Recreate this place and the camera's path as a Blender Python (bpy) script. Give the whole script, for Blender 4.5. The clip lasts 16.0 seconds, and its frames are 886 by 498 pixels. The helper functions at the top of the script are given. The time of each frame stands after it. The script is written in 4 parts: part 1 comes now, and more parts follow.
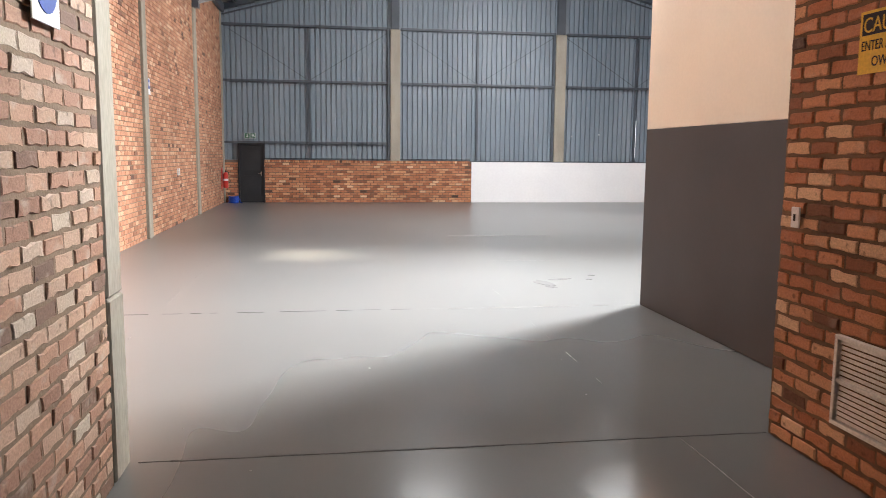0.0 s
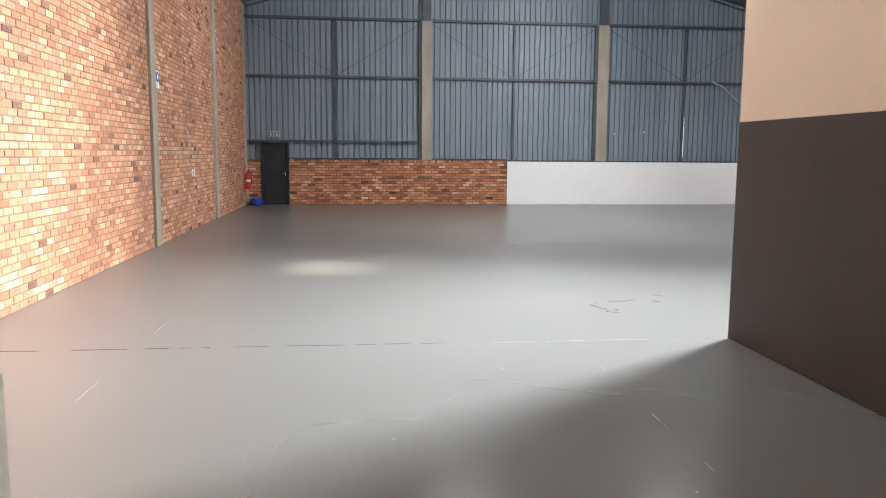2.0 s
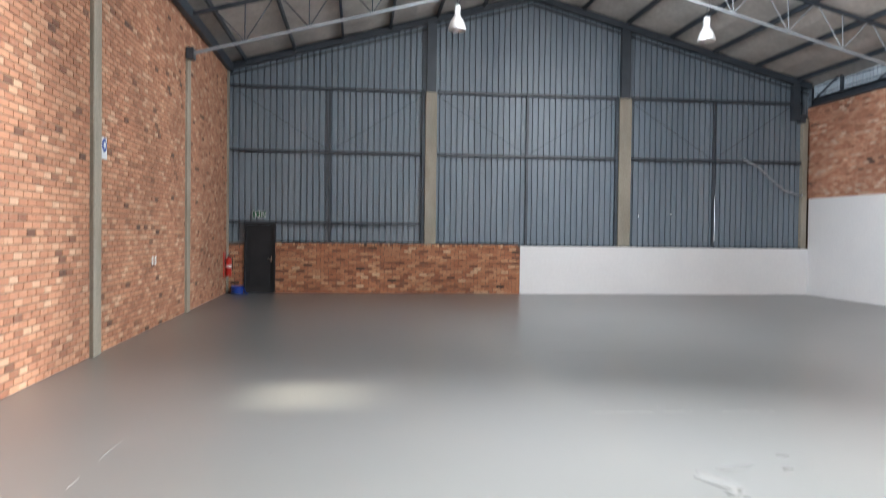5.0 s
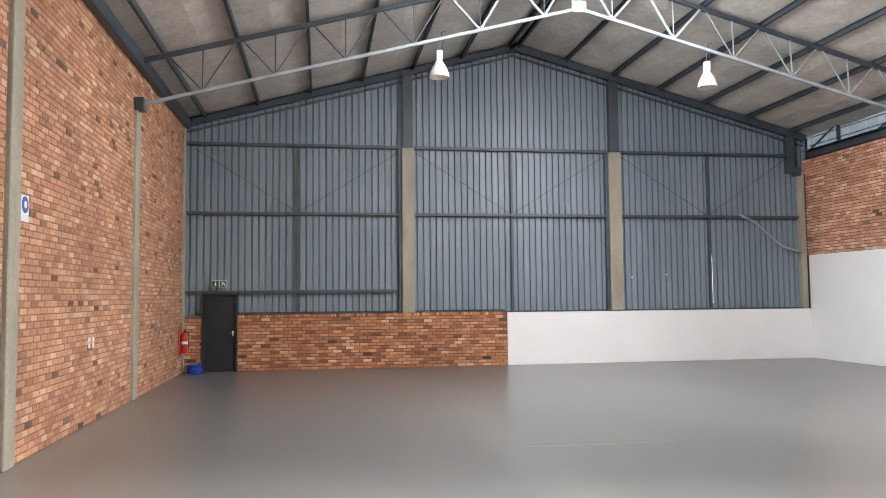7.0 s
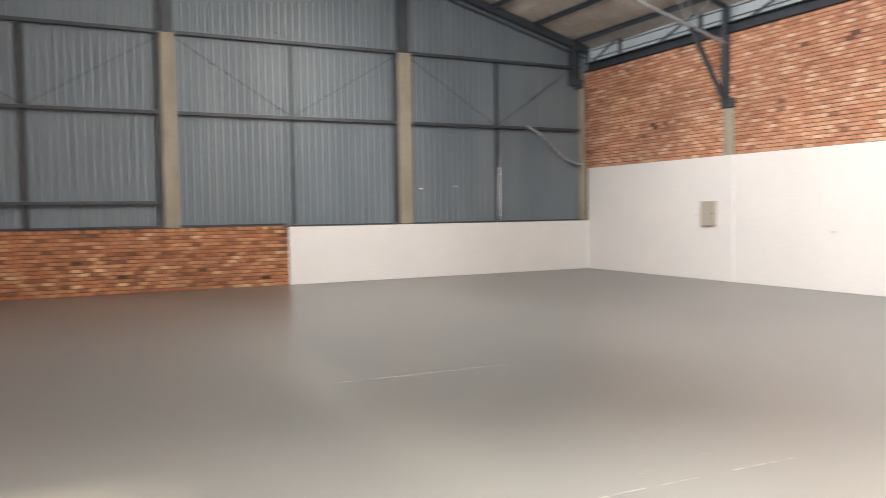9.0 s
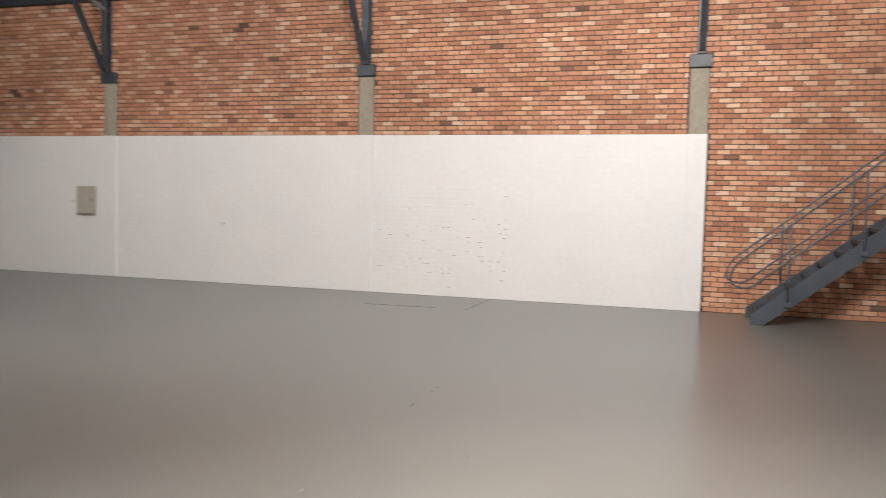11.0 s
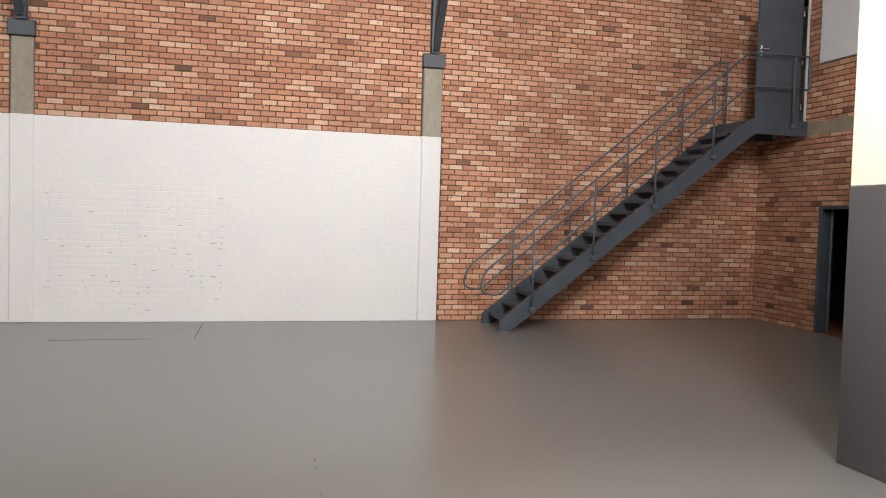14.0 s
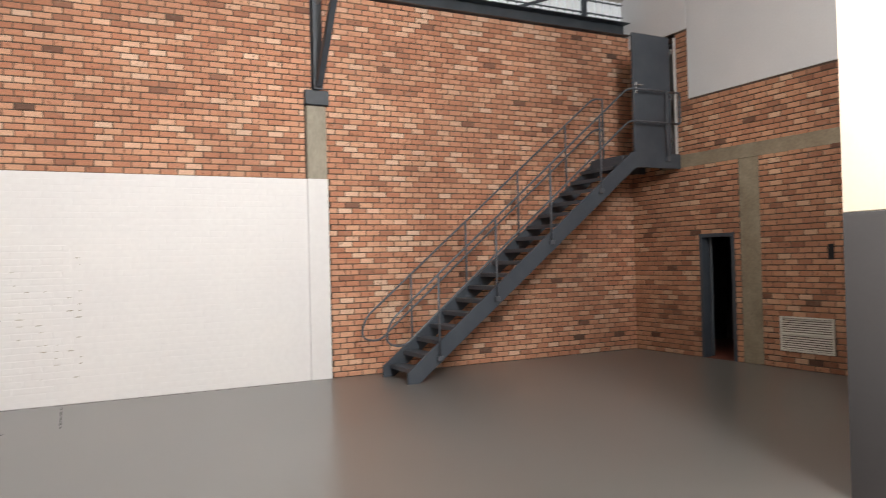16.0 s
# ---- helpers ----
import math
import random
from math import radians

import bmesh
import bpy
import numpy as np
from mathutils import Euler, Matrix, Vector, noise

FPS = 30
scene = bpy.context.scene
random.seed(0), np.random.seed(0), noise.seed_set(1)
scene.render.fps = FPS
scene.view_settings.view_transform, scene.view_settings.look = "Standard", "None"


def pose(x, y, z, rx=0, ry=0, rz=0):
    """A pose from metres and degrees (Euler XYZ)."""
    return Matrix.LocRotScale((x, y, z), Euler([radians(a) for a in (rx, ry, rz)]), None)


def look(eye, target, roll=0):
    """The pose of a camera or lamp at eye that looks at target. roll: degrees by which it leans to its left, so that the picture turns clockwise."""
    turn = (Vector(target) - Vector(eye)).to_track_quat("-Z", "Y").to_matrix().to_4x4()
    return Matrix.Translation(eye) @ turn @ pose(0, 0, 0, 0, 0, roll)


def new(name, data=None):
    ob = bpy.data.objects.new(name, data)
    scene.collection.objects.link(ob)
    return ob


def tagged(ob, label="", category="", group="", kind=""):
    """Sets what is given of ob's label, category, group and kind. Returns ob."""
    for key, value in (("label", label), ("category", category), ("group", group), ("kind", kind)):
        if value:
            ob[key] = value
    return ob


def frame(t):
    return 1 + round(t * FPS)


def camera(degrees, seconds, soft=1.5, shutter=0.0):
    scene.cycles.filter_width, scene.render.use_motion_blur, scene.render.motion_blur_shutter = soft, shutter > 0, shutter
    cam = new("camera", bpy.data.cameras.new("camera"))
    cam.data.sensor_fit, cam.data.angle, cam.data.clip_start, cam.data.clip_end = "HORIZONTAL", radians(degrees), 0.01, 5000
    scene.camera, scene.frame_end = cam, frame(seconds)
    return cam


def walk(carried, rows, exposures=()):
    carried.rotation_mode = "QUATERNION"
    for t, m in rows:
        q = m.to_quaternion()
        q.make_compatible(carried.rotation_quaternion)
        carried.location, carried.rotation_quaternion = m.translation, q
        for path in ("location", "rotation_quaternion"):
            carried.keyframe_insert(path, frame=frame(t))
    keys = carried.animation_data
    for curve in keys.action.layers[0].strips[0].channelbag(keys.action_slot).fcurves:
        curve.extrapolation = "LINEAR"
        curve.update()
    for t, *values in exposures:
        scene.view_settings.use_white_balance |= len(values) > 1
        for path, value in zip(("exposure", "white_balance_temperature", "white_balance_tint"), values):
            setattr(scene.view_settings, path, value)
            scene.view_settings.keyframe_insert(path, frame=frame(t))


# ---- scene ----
cam = camera(60.3, 16.0, soft=0.9, shutter=0.5)
PATH = [
    (0, (3.509, 0.654, 1.712), (3.804, 2.617, 1.465), 0.5),
    (0.5, (3.552, 0.897, 1.717), (3.827, 2.862, 1.463), 0.4),
    (1, (3.601, 1.272, 1.709), (3.855, 3.239, 1.452), 0.3),
    (1.5, (3.594, 1.757, 1.706), (3.828, 3.727, 1.45), 0.4),
    (2, (3.627, 2.22, 1.712), (3.843, 4.193, 1.462), 0.4),
    (2.5, (3.659, 2.723, 1.723), (3.862, 4.698, 1.477), 0.4),
    (3, (3.659, 3.254, 1.728), (3.857, 5.23, 1.486), 0.4),
    (3.5, (3.691, 3.763, 1.716), (3.892, 5.74, 1.487), 0.5),
    (4, (3.729, 4.17, 1.757), (3.935, 6.149, 1.553), 0.6),
    (4.5, (3.713, 4.634, 1.768), (3.93, 6.615, 1.597), 0.5),
    (4.9, (3.697, 5.0, 1.816), (3.918, 6.987, 1.731), 0.65),
    (5, (3.692, 5.091, 1.827), (3.916, 7.077, 1.783), 0.7),
    (5.2, (3.681, 5.277, 1.844), (3.92, 7.263, 1.88), 0.7),
    (7.5, (3.427, 7.533, 1.902), (3.748, 9.503, 2.026), -0.7),
    (8, (3.383, 8.048, 1.861), (3.719, 10.019, 1.87), -0.7),
    (8.5, (3.444, 8.66, 1.78), (4.037, 10.569, 1.704), -1.4),
    (9, (3.494, 8.971, 1.765), (4.39, 10.757, 1.667), -0.8),
    (9.5, (3.719, 9.312, 1.758), (5.001, 10.844, 1.662), -0.6),
    (10, (3.866, 9.709, 1.72), (5.469, 10.902, 1.623), -0.3),
    (12.3, (4.489, 11.764, 1.684), (6.485, 11.817, 1.579), 2.4),
    (12.5, (4.604, 11.941, 1.685), (6.602, 11.939, 1.584), 2.1),
    (13, (4.917, 12.326, 1.686), (6.908, 12.175, 1.574), 1.9),
    (13.5, (5.227, 12.754, 1.681), (7.194, 12.409, 1.582), 1.9),
    (14, (5.536, 13.08, 1.693), (7.473, 12.586, 1.612), 1.7),
    (14.5, (5.871, 13.35, 1.72), (7.79, 12.788, 1.676), 0.9),
    (15, (6.127, 13.615, 1.718), (8.006, 12.93, 1.696), -0.5),
    (15.5, (6.45, 13.805, 1.702), (8.294, 13.032, 1.701), -1.1),
    (16, (6.692, 13.888, 1.74), (8.464, 12.961, 1.77), -1.4),
]
walk(cam, [(t, look(e, g, r)) for t, e, g, r in PATH], [(0.0, 1.48, 6150, 11), (1.5, 1.25, 6100, 9), (3.5, 1.03, 5900, 8), (5.0, 1.0, 5900, 8), (7.5, 1.4, 6350, 10), (9.0, 1.15, 6850, 11), (10.2, 0.55, 6900, 12), (12.5, 0.2, 6550, 10), (16.0, 0.28, 6750, 11)])

# ---------------------------------------------------------------- light
world = bpy.data.worlds.new("sky")
scene.world = world
world.use_nodes = True
wn = world.node_tree.nodes
sky = wn.new("ShaderNodeTexSky")
sky.sky_type, sky.sun_disc = "NISHITA", False
sky.sun_elevation, sky.sun_rotation = radians(52), radians(90)
world.node_tree.links.new(sky.outputs[0], wn["Background"].inputs[0])
wn["Background"].inputs[1].default_value = 0.1

sun = new("sun", bpy.data.lights.new("sun", "SUN"))
sun.data.energy, sun.data.angle, sun.data.color = 5.0, radians(3.5), (1.0, 0.86, 0.64)
sun.matrix_world = look((18.6, 13.7, 19.8), (3.1, 13.7, 0.0))

RIDGE_X, RIDGE_Z, SLOPE = 8.87, 9.03, 0.27
W, FAR, BACK, FRONT = 17.74, 27.57, 4.045, 4.9


def roof_z(x):
    return RIDGE_Z - SLOPE * abs(x - RIDGE_X)


def aimed_lamp(name, at, target, width, length, watts, color, spread):
    """Area lamp in place of a roof sheet's daylight, aimed to brighten chosen surfaces."""
    lamp = new(name, bpy.data.lights.new(name, "AREA"))
    lamp.data.shape, lamp.data.size, lamp.data.size_y = "RECTANGLE", width, length
    lamp.data.energy, lamp.data.color, lamp.data.spread = watts, color, radians(spread)
    lamp.matrix_world = look(at, target)
    return lamp


# East strip stretched south and west strip added unseen, to light the walls.
LIGHT_STRIPS = ((11.55, 4.6, 21.0, 1.5), (6.2, 5.6, 21.6, 1.5))
aimed_lamp("aimed_roof_fill", (11.5, 12.4, 7.95), (0.8, 7.6, 0.9), 1.4, 5.2, 950, (1.0, 0.98, 0.94), 76)
aimed_lamp("aimed_roof_fill", (11.5, 17.6, 7.95), (2.0, 22.0, 3.4), 1.4, 5.0, 450, (1.0, 0.98, 0.96), 140)
# West pair added to brighten the east wall; no skylight known there.
aimed_lamp("aimed_roof_fill", (6.2, 10.9, 7.95), (17.6, 10.6, 5.2), 1.4, 5.6, 690, (1.0, 0.99, 0.98), 116)
aimed_lamp("aimed_roof_fill", (6.2, 19.0, 7.95), (17.6, 22.6, 4.6), 1.4, 4.8, 260, (1.0, 0.99, 0.98), 116)
SUN_GAP = (9.5, 10.6, 13.0, 14.3)

# ---------------------------------------------------------------- materials


def mat(name, rough=0.6, metal=0.0):
    m = bpy.data.materials.new(name)
    m.use_nodes = True
    b = m.node_tree.nodes["Principled BSDF"]
    b.inputs["Roughness"].default_value, b.inputs["Metallic"].default_value = rough, metal
    return m, m.node_tree.nodes, m.node_tree.links, b


def ramp(n, stops):
    r = n.new("ShaderNodeValToRGB")
    while len(r.color_ramp.elements) < len(stops):
        r.color_ramp.elements.new(0.5)
    for e, (p, c) in zip(r.color_ramp.elements, stops):
        e.position, e.color = p, (*c, 1)
    return r


def noise_tex(n, l, scale, detail=4.0, stretch=None):
    co = n.new("ShaderNodeNewGeometry")
    t = n.new("ShaderNodeTexNoise")
    t.inputs["Scale"].default_value, t.inputs["Detail"].default_value = scale, detail
    if stretch:
        mp = n.new("ShaderNodeMapping")
        mp.inputs["Scale"].default_value = stretch
        l.new(co.outputs["Position"], mp.inputs[0])
        l.new(mp.outputs[0], t.inputs["Vector"])
    else:
        l.new(co.outputs["Position"], t.inputs["Vector"])
    return t


def mix(n, l, a, b, fac, mode="MIX"):
    m = n.new("ShaderNodeMix")
    m.data_type, m.blend_type = "RGBA", mode
    for sock, v in ((m.inputs[0], fac), (m.inputs[6], a), (m.inputs[7], b)):
        if isinstance(v, (int, float)):
            sock.default_value = v
        elif isinstance(v, tuple):
            sock.default_value = (*v, 1)
        else:
            l.new(v, sock)
    return m.outputs[2]


def bump(n, l, b, height, strength, dist):
    u = n.new("ShaderNodeBump")
    u.inputs["Strength"].default_value, u.inputs["Distance"].default_value = strength, dist
    l.new(height, u.inputs["Height"])
    l.new(u.outputs[0], b.inputs["Normal"])


def worn(name, a, b_col, rough=0.6, metal=0.0, scale=3.0, fine=60.0, relief=0.15, dist=0.003, stretch=None, grain=(0.86, 1.1)):
    """A surface that varies between two colours at two scales, with fine relief."""
    m, n, l, b = mat(name, rough, metal)
    big, small = noise_tex(n, l, scale, 5, stretch), noise_tex(n, l, fine, 3, stretch)
    r = ramp(n, [(0.3, a), (0.7, b_col)])
    l.new(big.outputs[0], r.inputs[0])
    s = ramp(n, [(0.3, (grain[0],) * 3), (0.7, (grain[1],) * 3)])
    l.new(small.outputs[0], s.inputs[0])
    l.new(mix(n, l, r.outputs[0], s.outputs[0], 1.0, "MULTIPLY"), b.inputs["Base Color"])
    bump(n, l, b, small.outputs[0], relief, dist)
    return m


def brick_mat(name, stops, per_island, lime=0.35):
    m, n, l, b = mat(name, 0.85)
    if per_island:
        src = n.new("ShaderNodeNewGeometry").outputs["Random Per Island"]
    else:
        src = n.new("ShaderNodeObjectInfo").outputs["Random"]
    r = ramp(n, stops)
    l.new(src, r.inputs[0])
    grain, blotch, area = noise_tex(n, l, 90, 3), noise_tex(n, l, 16, 4), noise_tex(n, l, 0.55, 3)
    g = ramp(n, [(0.3, (0.72, 0.7, 0.68)), (0.72, (1.18, 1.16, 1.14))])
    l.new(grain.outputs[0], g.inputs[0])
    c = mix(n, l, r.outputs[0], g.outputs[0], 0.8, "MULTIPLY")
    k = ramp(n, [(0.27, (0.25, 0.22, 0.2)), (0.36, (1, 1, 1))])
    l.new(blotch.outputs[0], k.inputs[0])
    c = mix(n, l, c, k.outputs[0], 0.75, "MULTIPLY")
    w = ramp(n, [(0.35, (0.82, 0.8, 0.8)), (0.65, (1.12, 1.12, 1.12))])
    l.new(area.outputs[0], w.inputs[0])
    # lime smeared over the face in the laying
    smear = noise_tex(n, l, 7, 6, (1, 1, 1.6))
    sm = ramp(n, [(0.56, (0, 0, 0)), (0.74, (lime, lime, lime))])
    l.new(smear.outputs[0], sm.inputs[0])
    c = mix(n, l, c, (0.5, 0.42, 0.33), sm.outputs[0])
    l.new(mix(n, l, c, w.outputs[0], 1.0, "MULTIPLY"), b.inputs["Base Color"])
    rough_ = mix(n, l, grain.outputs[0], blotch.outputs[0], 0.6)
    bump(n, l, b, rough_, 0.6, 0.006)
    return m


ORANGE = [(0.0, (0.11, 0.06, 0.042)), (0.04, (0.32, 0.145, 0.085)), (0.12, (0.41, 0.19, 0.112)), (0.45, (0.49, 0.24, 0.142)), (0.85, (0.56, 0.305, 0.185)), (1.0, (0.64, 0.43, 0.29))]
PINK = [(0.0, (0.13, 0.075, 0.055)), (0.02, (0.36, 0.17, 0.11)), (0.08, (0.48, 0.215, 0.13)), (0.5, (0.57, 0.285, 0.18)), (0.85, (0.65, 0.38, 0.25)), (1.0, (0.72, 0.52, 0.39))]
RUST = [(0.0, (0.07, 0.04, 0.03)), (0.04, (0.24, 0.1, 0.055)), (0.25, (0.41, 0.16, 0.08)), (0.65, (0.52, 0.23, 0.115)), (0.88, (0.6, 0.33, 0.18)), (1.0, (0.7, 0.5, 0.32))]
AGED = [(0.0, (0.18, 0.115, 0.085)), (0.08, (0.38, 0.215, 0.145)), (0.5, (0.5, 0.305, 0.205)), (0.85, (0.54, 0.395, 0.29)), (1.0, (0.55, 0.475, 0.38))]
BRICKS = {k: (brick_mat(k + "_brick", v, False, 0.75 if k == "aged" else 0.2), brick_mat(k + "_bricks", v, True, 0.75 if k == "aged" else 0.2)) for k, v in (("orange", ORANGE), ("pink", PINK), ("rust", RUST), ("aged", AGED))}
MORTAR = worn("mortar", (0.17, 0.115, 0.075), (0.27, 0.19, 0.13), 0.95, scale=2, relief=0.5, dist=0.006)
MORTAR_WARM = worn("warm_mortar", (0.11, 0.065, 0.038), (0.2, 0.12, 0.07), 0.95, scale=3, relief=0.6, dist=0.008)
MORTAR_DARK = worn("dark_mortar", (0.085, 0.06, 0.045), (0.15, 0.11, 0.082), 0.95, scale=2, relief=0.5, dist=0.006)
CONCRETE = worn("concrete", (0.27, 0.245, 0.195), (0.38, 0.35, 0.285), 0.85, scale=2.2, fine=45, relief=0.25, dist=0.004, stretch=(1, 1, 0.35))
BEAM_CONCRETE = worn("rough_concrete", (0.24, 0.2, 0.14), (0.34, 0.29, 0.21), 0.9, scale=3, fine=30, relief=0.4, dist=0.008)
WHITE = worn("white_paint", (0.76, 0.76, 0.77), (0.8, 0.8, 0.8), 0.55, scale=0.8, fine=14, relief=0.05, dist=0.003, grain=(0.975, 1.015))
CREAM = worn("cream_paint", (0.7, 0.61, 0.5), (0.74, 0.65, 0.53), 0.6, scale=1.0, fine=30, relief=0.08, grain=(0.975, 1.015))
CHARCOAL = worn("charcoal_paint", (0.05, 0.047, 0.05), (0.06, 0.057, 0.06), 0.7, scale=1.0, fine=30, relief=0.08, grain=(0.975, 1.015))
PLASTER = worn("grey_plaster", (0.66, 0.67, 0.69), (0.7, 0.71, 0.73), 0.7, scale=1.0, fine=30, relief=0.08, grain=(0.975, 1.015))
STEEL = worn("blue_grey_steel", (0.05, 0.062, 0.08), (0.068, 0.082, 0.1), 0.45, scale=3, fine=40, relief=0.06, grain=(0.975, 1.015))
RAIL = worn("rail_paint", (0.075, 0.085, 0.1), (0.1, 0.11, 0.13), 0.35, scale=5, fine=60, relief=0.05, grain=(0.975, 1.015))
DARK_STEEL = worn("dark_steel", (0.035, 0.045, 0.058), (0.055, 0.068, 0.084), 0.45, scale=3, fine=40, relief=0.06, grain=(0.975, 1.015))
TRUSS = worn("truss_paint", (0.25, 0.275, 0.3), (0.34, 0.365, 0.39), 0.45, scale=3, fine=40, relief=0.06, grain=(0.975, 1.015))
BLACK = worn("black_paint", (0.008, 0.009, 0.011), (0.013, 0.014, 0.017), 0.7, scale=3, fine=30, relief=0.05)
INSUL = worn("insulation_foil", (0.46, 0.44, 0.41), (0.62, 0.6, 0.56), 0.6, scale=1.3, fine=9, relief=0.5, dist=0.02)
RED = worn("red_enamel", (0.42, 0.02, 0.015), (0.5, 0.03, 0.02), 0.3, scale=8, relief=0.03)
BLUE = worn("blue_plastic", (0.01, 0.05, 0.34), (0.015, 0.07, 0.42), 0.4, scale=8, relief=0.05)
SIGN_BLUE = worn("sign_blue", (0.02, 0.06, 0.3), (0.025, 0.075, 0.36), 0.4, scale=8, relief=0.02)
SIGN_WHITE = worn("sign_white", (0.72, 0.74, 0.76), (0.78, 0.79, 0.8), 0.4, scale=8, relief=0.02)
YELLOW = worn("sign_yellow", (0.72, 0.45, 0.02), (0.78, 0.5, 0.03), 0.4, scale=8, relief=0.02)
GREEN = worn("sign_green", (0.006, 0.085, 0.035), (0.008, 0.11, 0.045), 0.4, scale=8, relief=0.02)
BEIGE = worn("beige_enamel", (0.42, 0.39, 0.34), (0.48, 0.45, 0.39), 0.45, scale=5, relief=0.04)
VENT = worn("vent_enamel", (0.66, 0.63, 0.57), (0.74, 0.71, 0.65), 0.45, scale=5, relief=0.05)
CHROME = mat("chrome", 0.25, 1.0)[0]
CHROME.node_tree.nodes["Principled BSDF"].inputs["Base Color"].default_value = (0.7, 0.7, 0.7, 1)
ALU = worn("spun_aluminium", (0.68, 0.69, 0.7), (0.8, 0.8, 0.8), 0.4, 0.3, scale=12, relief=0.05)
CHALK = worn("chalky_edge", (0.24, 0.24, 0.23), (0.45, 0.44, 0.42), 0.8, scale=9, fine=70, relief=0.3)
CRACK = worn("dark_joint", (0.05, 0.05, 0.05), (0.1, 0.1, 0.1), 0.9, scale=9, fine=70, relief=0.3)
RED_FLOOR = worn("red_oxide_floor", (0.16, 0.05, 0.03), (0.22, 0.07, 0.045), 0.5, scale=4)


def sheet_mat():
    m, n, l, b = mat("painted_sheeting", 0.42, 0.0)
    runs, dust = noise_tex(n, l, 1.6, 4, (1, 1, 0.12)), noise_tex(n, l, 30, 3)
    r = ramp(n, [(0.3, (0.155, 0.195, 0.235)), (0.7, (0.2, 0.242, 0.282))])
    l.new(runs.outputs[0], r.inputs[0])
    s = ramp(n, [(0.35, (0.92, 0.92, 0.92)), (0.7, (1.08, 1.08, 1.08))])
    l.new(dust.outputs[0], s.inputs[0])
    l.new(mix(n, l, r.outputs[0], s.outputs[0], 1.0, "MULTIPLY"), b.inputs["Base Color"])
    return m


def floor_mat():
    m, n, l, b = mat("painted_floor", 0.3)
    cloud, grain = noise_tex(n, l, 0.35, 1), noise_tex(n, l, 140, 1)
    r = ramp(n, [(0.25, (0.146, 0.147, 0.143)), (0.75, (0.166, 0.166, 0.161))])
    l.new(cloud.outputs[0], r.inputs[0])
    s = ramp(n, [(0.3, (0.985, 0.985, 0.985)), (0.7, (1.015, 1.015, 1.015))])
    l.new(grain.outputs[0], s.inputs[0])
    l.new(mix(n, l, r.outputs[0], s.outputs[0], 1.0, "MULTIPLY"), b.inputs["Base Color"])
    # trodden, polished paint just inside the opening
    geo = n.new("ShaderNodeNewGeometry")
    far_ = n.new("ShaderNodeVectorMath")
    far_.operation = "DISTANCE"
    far_.inputs[1].default_value = (5.4, 4.9, 0)
    l.new(geo.outputs["Position"], far_.inputs[0])
    add = n.new("ShaderNodeMath")
    add.operation = "MULTIPLY_ADD"
    add.inputs[1].default_value = 1.2
    l.new(noise_tex(n, l, 1.2, 0, (1.6, 0.7, 1)).outputs[0], add.inputs[0])
    l.new(far_.outputs["Value"], add.inputs[2])
    worn_ = ramp(n, [(0.0, (1, 1, 1)), (1.0, (0, 0, 0))])
    rng_ = n.new("ShaderNodeMapRange")
    rng_.inputs[1].default_value, rng_.inputs[2].default_value = 1.0, 3.4
    l.new(add.outputs[0], rng_.inputs[0])
    l.new(rng_.outputs[0], worn_.inputs[0])
    l.new(mix(n, l, (0.285, 0.285, 0.285), (0.12, 0.12, 0.12), worn_.outputs[0]), b.inputs["Roughness"])
    b.inputs["Specular IOR Level"].default_value = 0.7
    trowel = noise_tex(n, l, 10, 2, (1.0, 2.2, 1))
    tr = n.new("ShaderNodeMath")
    tr.operation = "MULTIPLY"
    l.new(trowel.outputs[0], tr.inputs[0])
    l.new(worn_.outputs[0], tr.inputs[1])
    bump(n, l, b, tr.outputs[0], 0.22, 0.004)
    return m


def skylight_mat():
    m, n, l, b = mat("fibreglass_skylight", 0.5)
    b.inputs["Base Color"].default_value = (0.8, 0.8, 0.76, 1)
    b.inputs["Emission Color"].default_value = (1.0, 0.98, 0.93, 1)
    b.inputs["Emission Strength"].default_value = 3.0
    return m


def daylight_mat(strength):
    m, n, l, b = mat("daylight_gap", 0.5)
    b.inputs["Emission Color"].default_value = (0.95, 0.98, 1.0, 1)
    b.inputs["Emission Strength"].default_value = strength
    return m


SHEET, FLOOR, SKYLIGHT, DAYGAP = sheet_mat(), floor_mat(), skylight_mat(), daylight_mat(0.9)
# glow stands in for daylight coming through the sheet above the stairs
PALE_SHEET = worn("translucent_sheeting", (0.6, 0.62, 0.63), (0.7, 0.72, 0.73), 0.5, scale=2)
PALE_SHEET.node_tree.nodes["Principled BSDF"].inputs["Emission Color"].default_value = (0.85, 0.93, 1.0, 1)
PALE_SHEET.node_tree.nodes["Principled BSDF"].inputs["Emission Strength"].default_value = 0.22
# side sheeting: paler colour and faint glow stand in for daylight on it
LIT_SIDE_SHEET = worn("lit_side_sheeting", (0.3, 0.34, 0.37), (0.37, 0.41, 0.44), 0.5, scale=2, grain=(0.95, 1.03))
LIT_SIDE_SHEET.node_tree.nodes["Principled BSDF"].inputs["Emission Color"].default_value = (0.75, 0.88, 1.0, 1)
LIT_SIDE_SHEET.node_tree.nodes["Principled BSDF"].inputs["Emission Strength"].default_value = 0.06

# ---------------------------------------------------------------- mesh helpers


def mesh_of(name, verts, faces, material, smooth=False):
    me = bpy.data.meshes.new(name)
    me.from_pydata([tuple(v) for v in verts], [], faces)
    me.materials.append(material)
    if smooth:
        me.polygons.foreach_set("use_smooth", [True] * len(me.polygons))
    me.update()
    return me


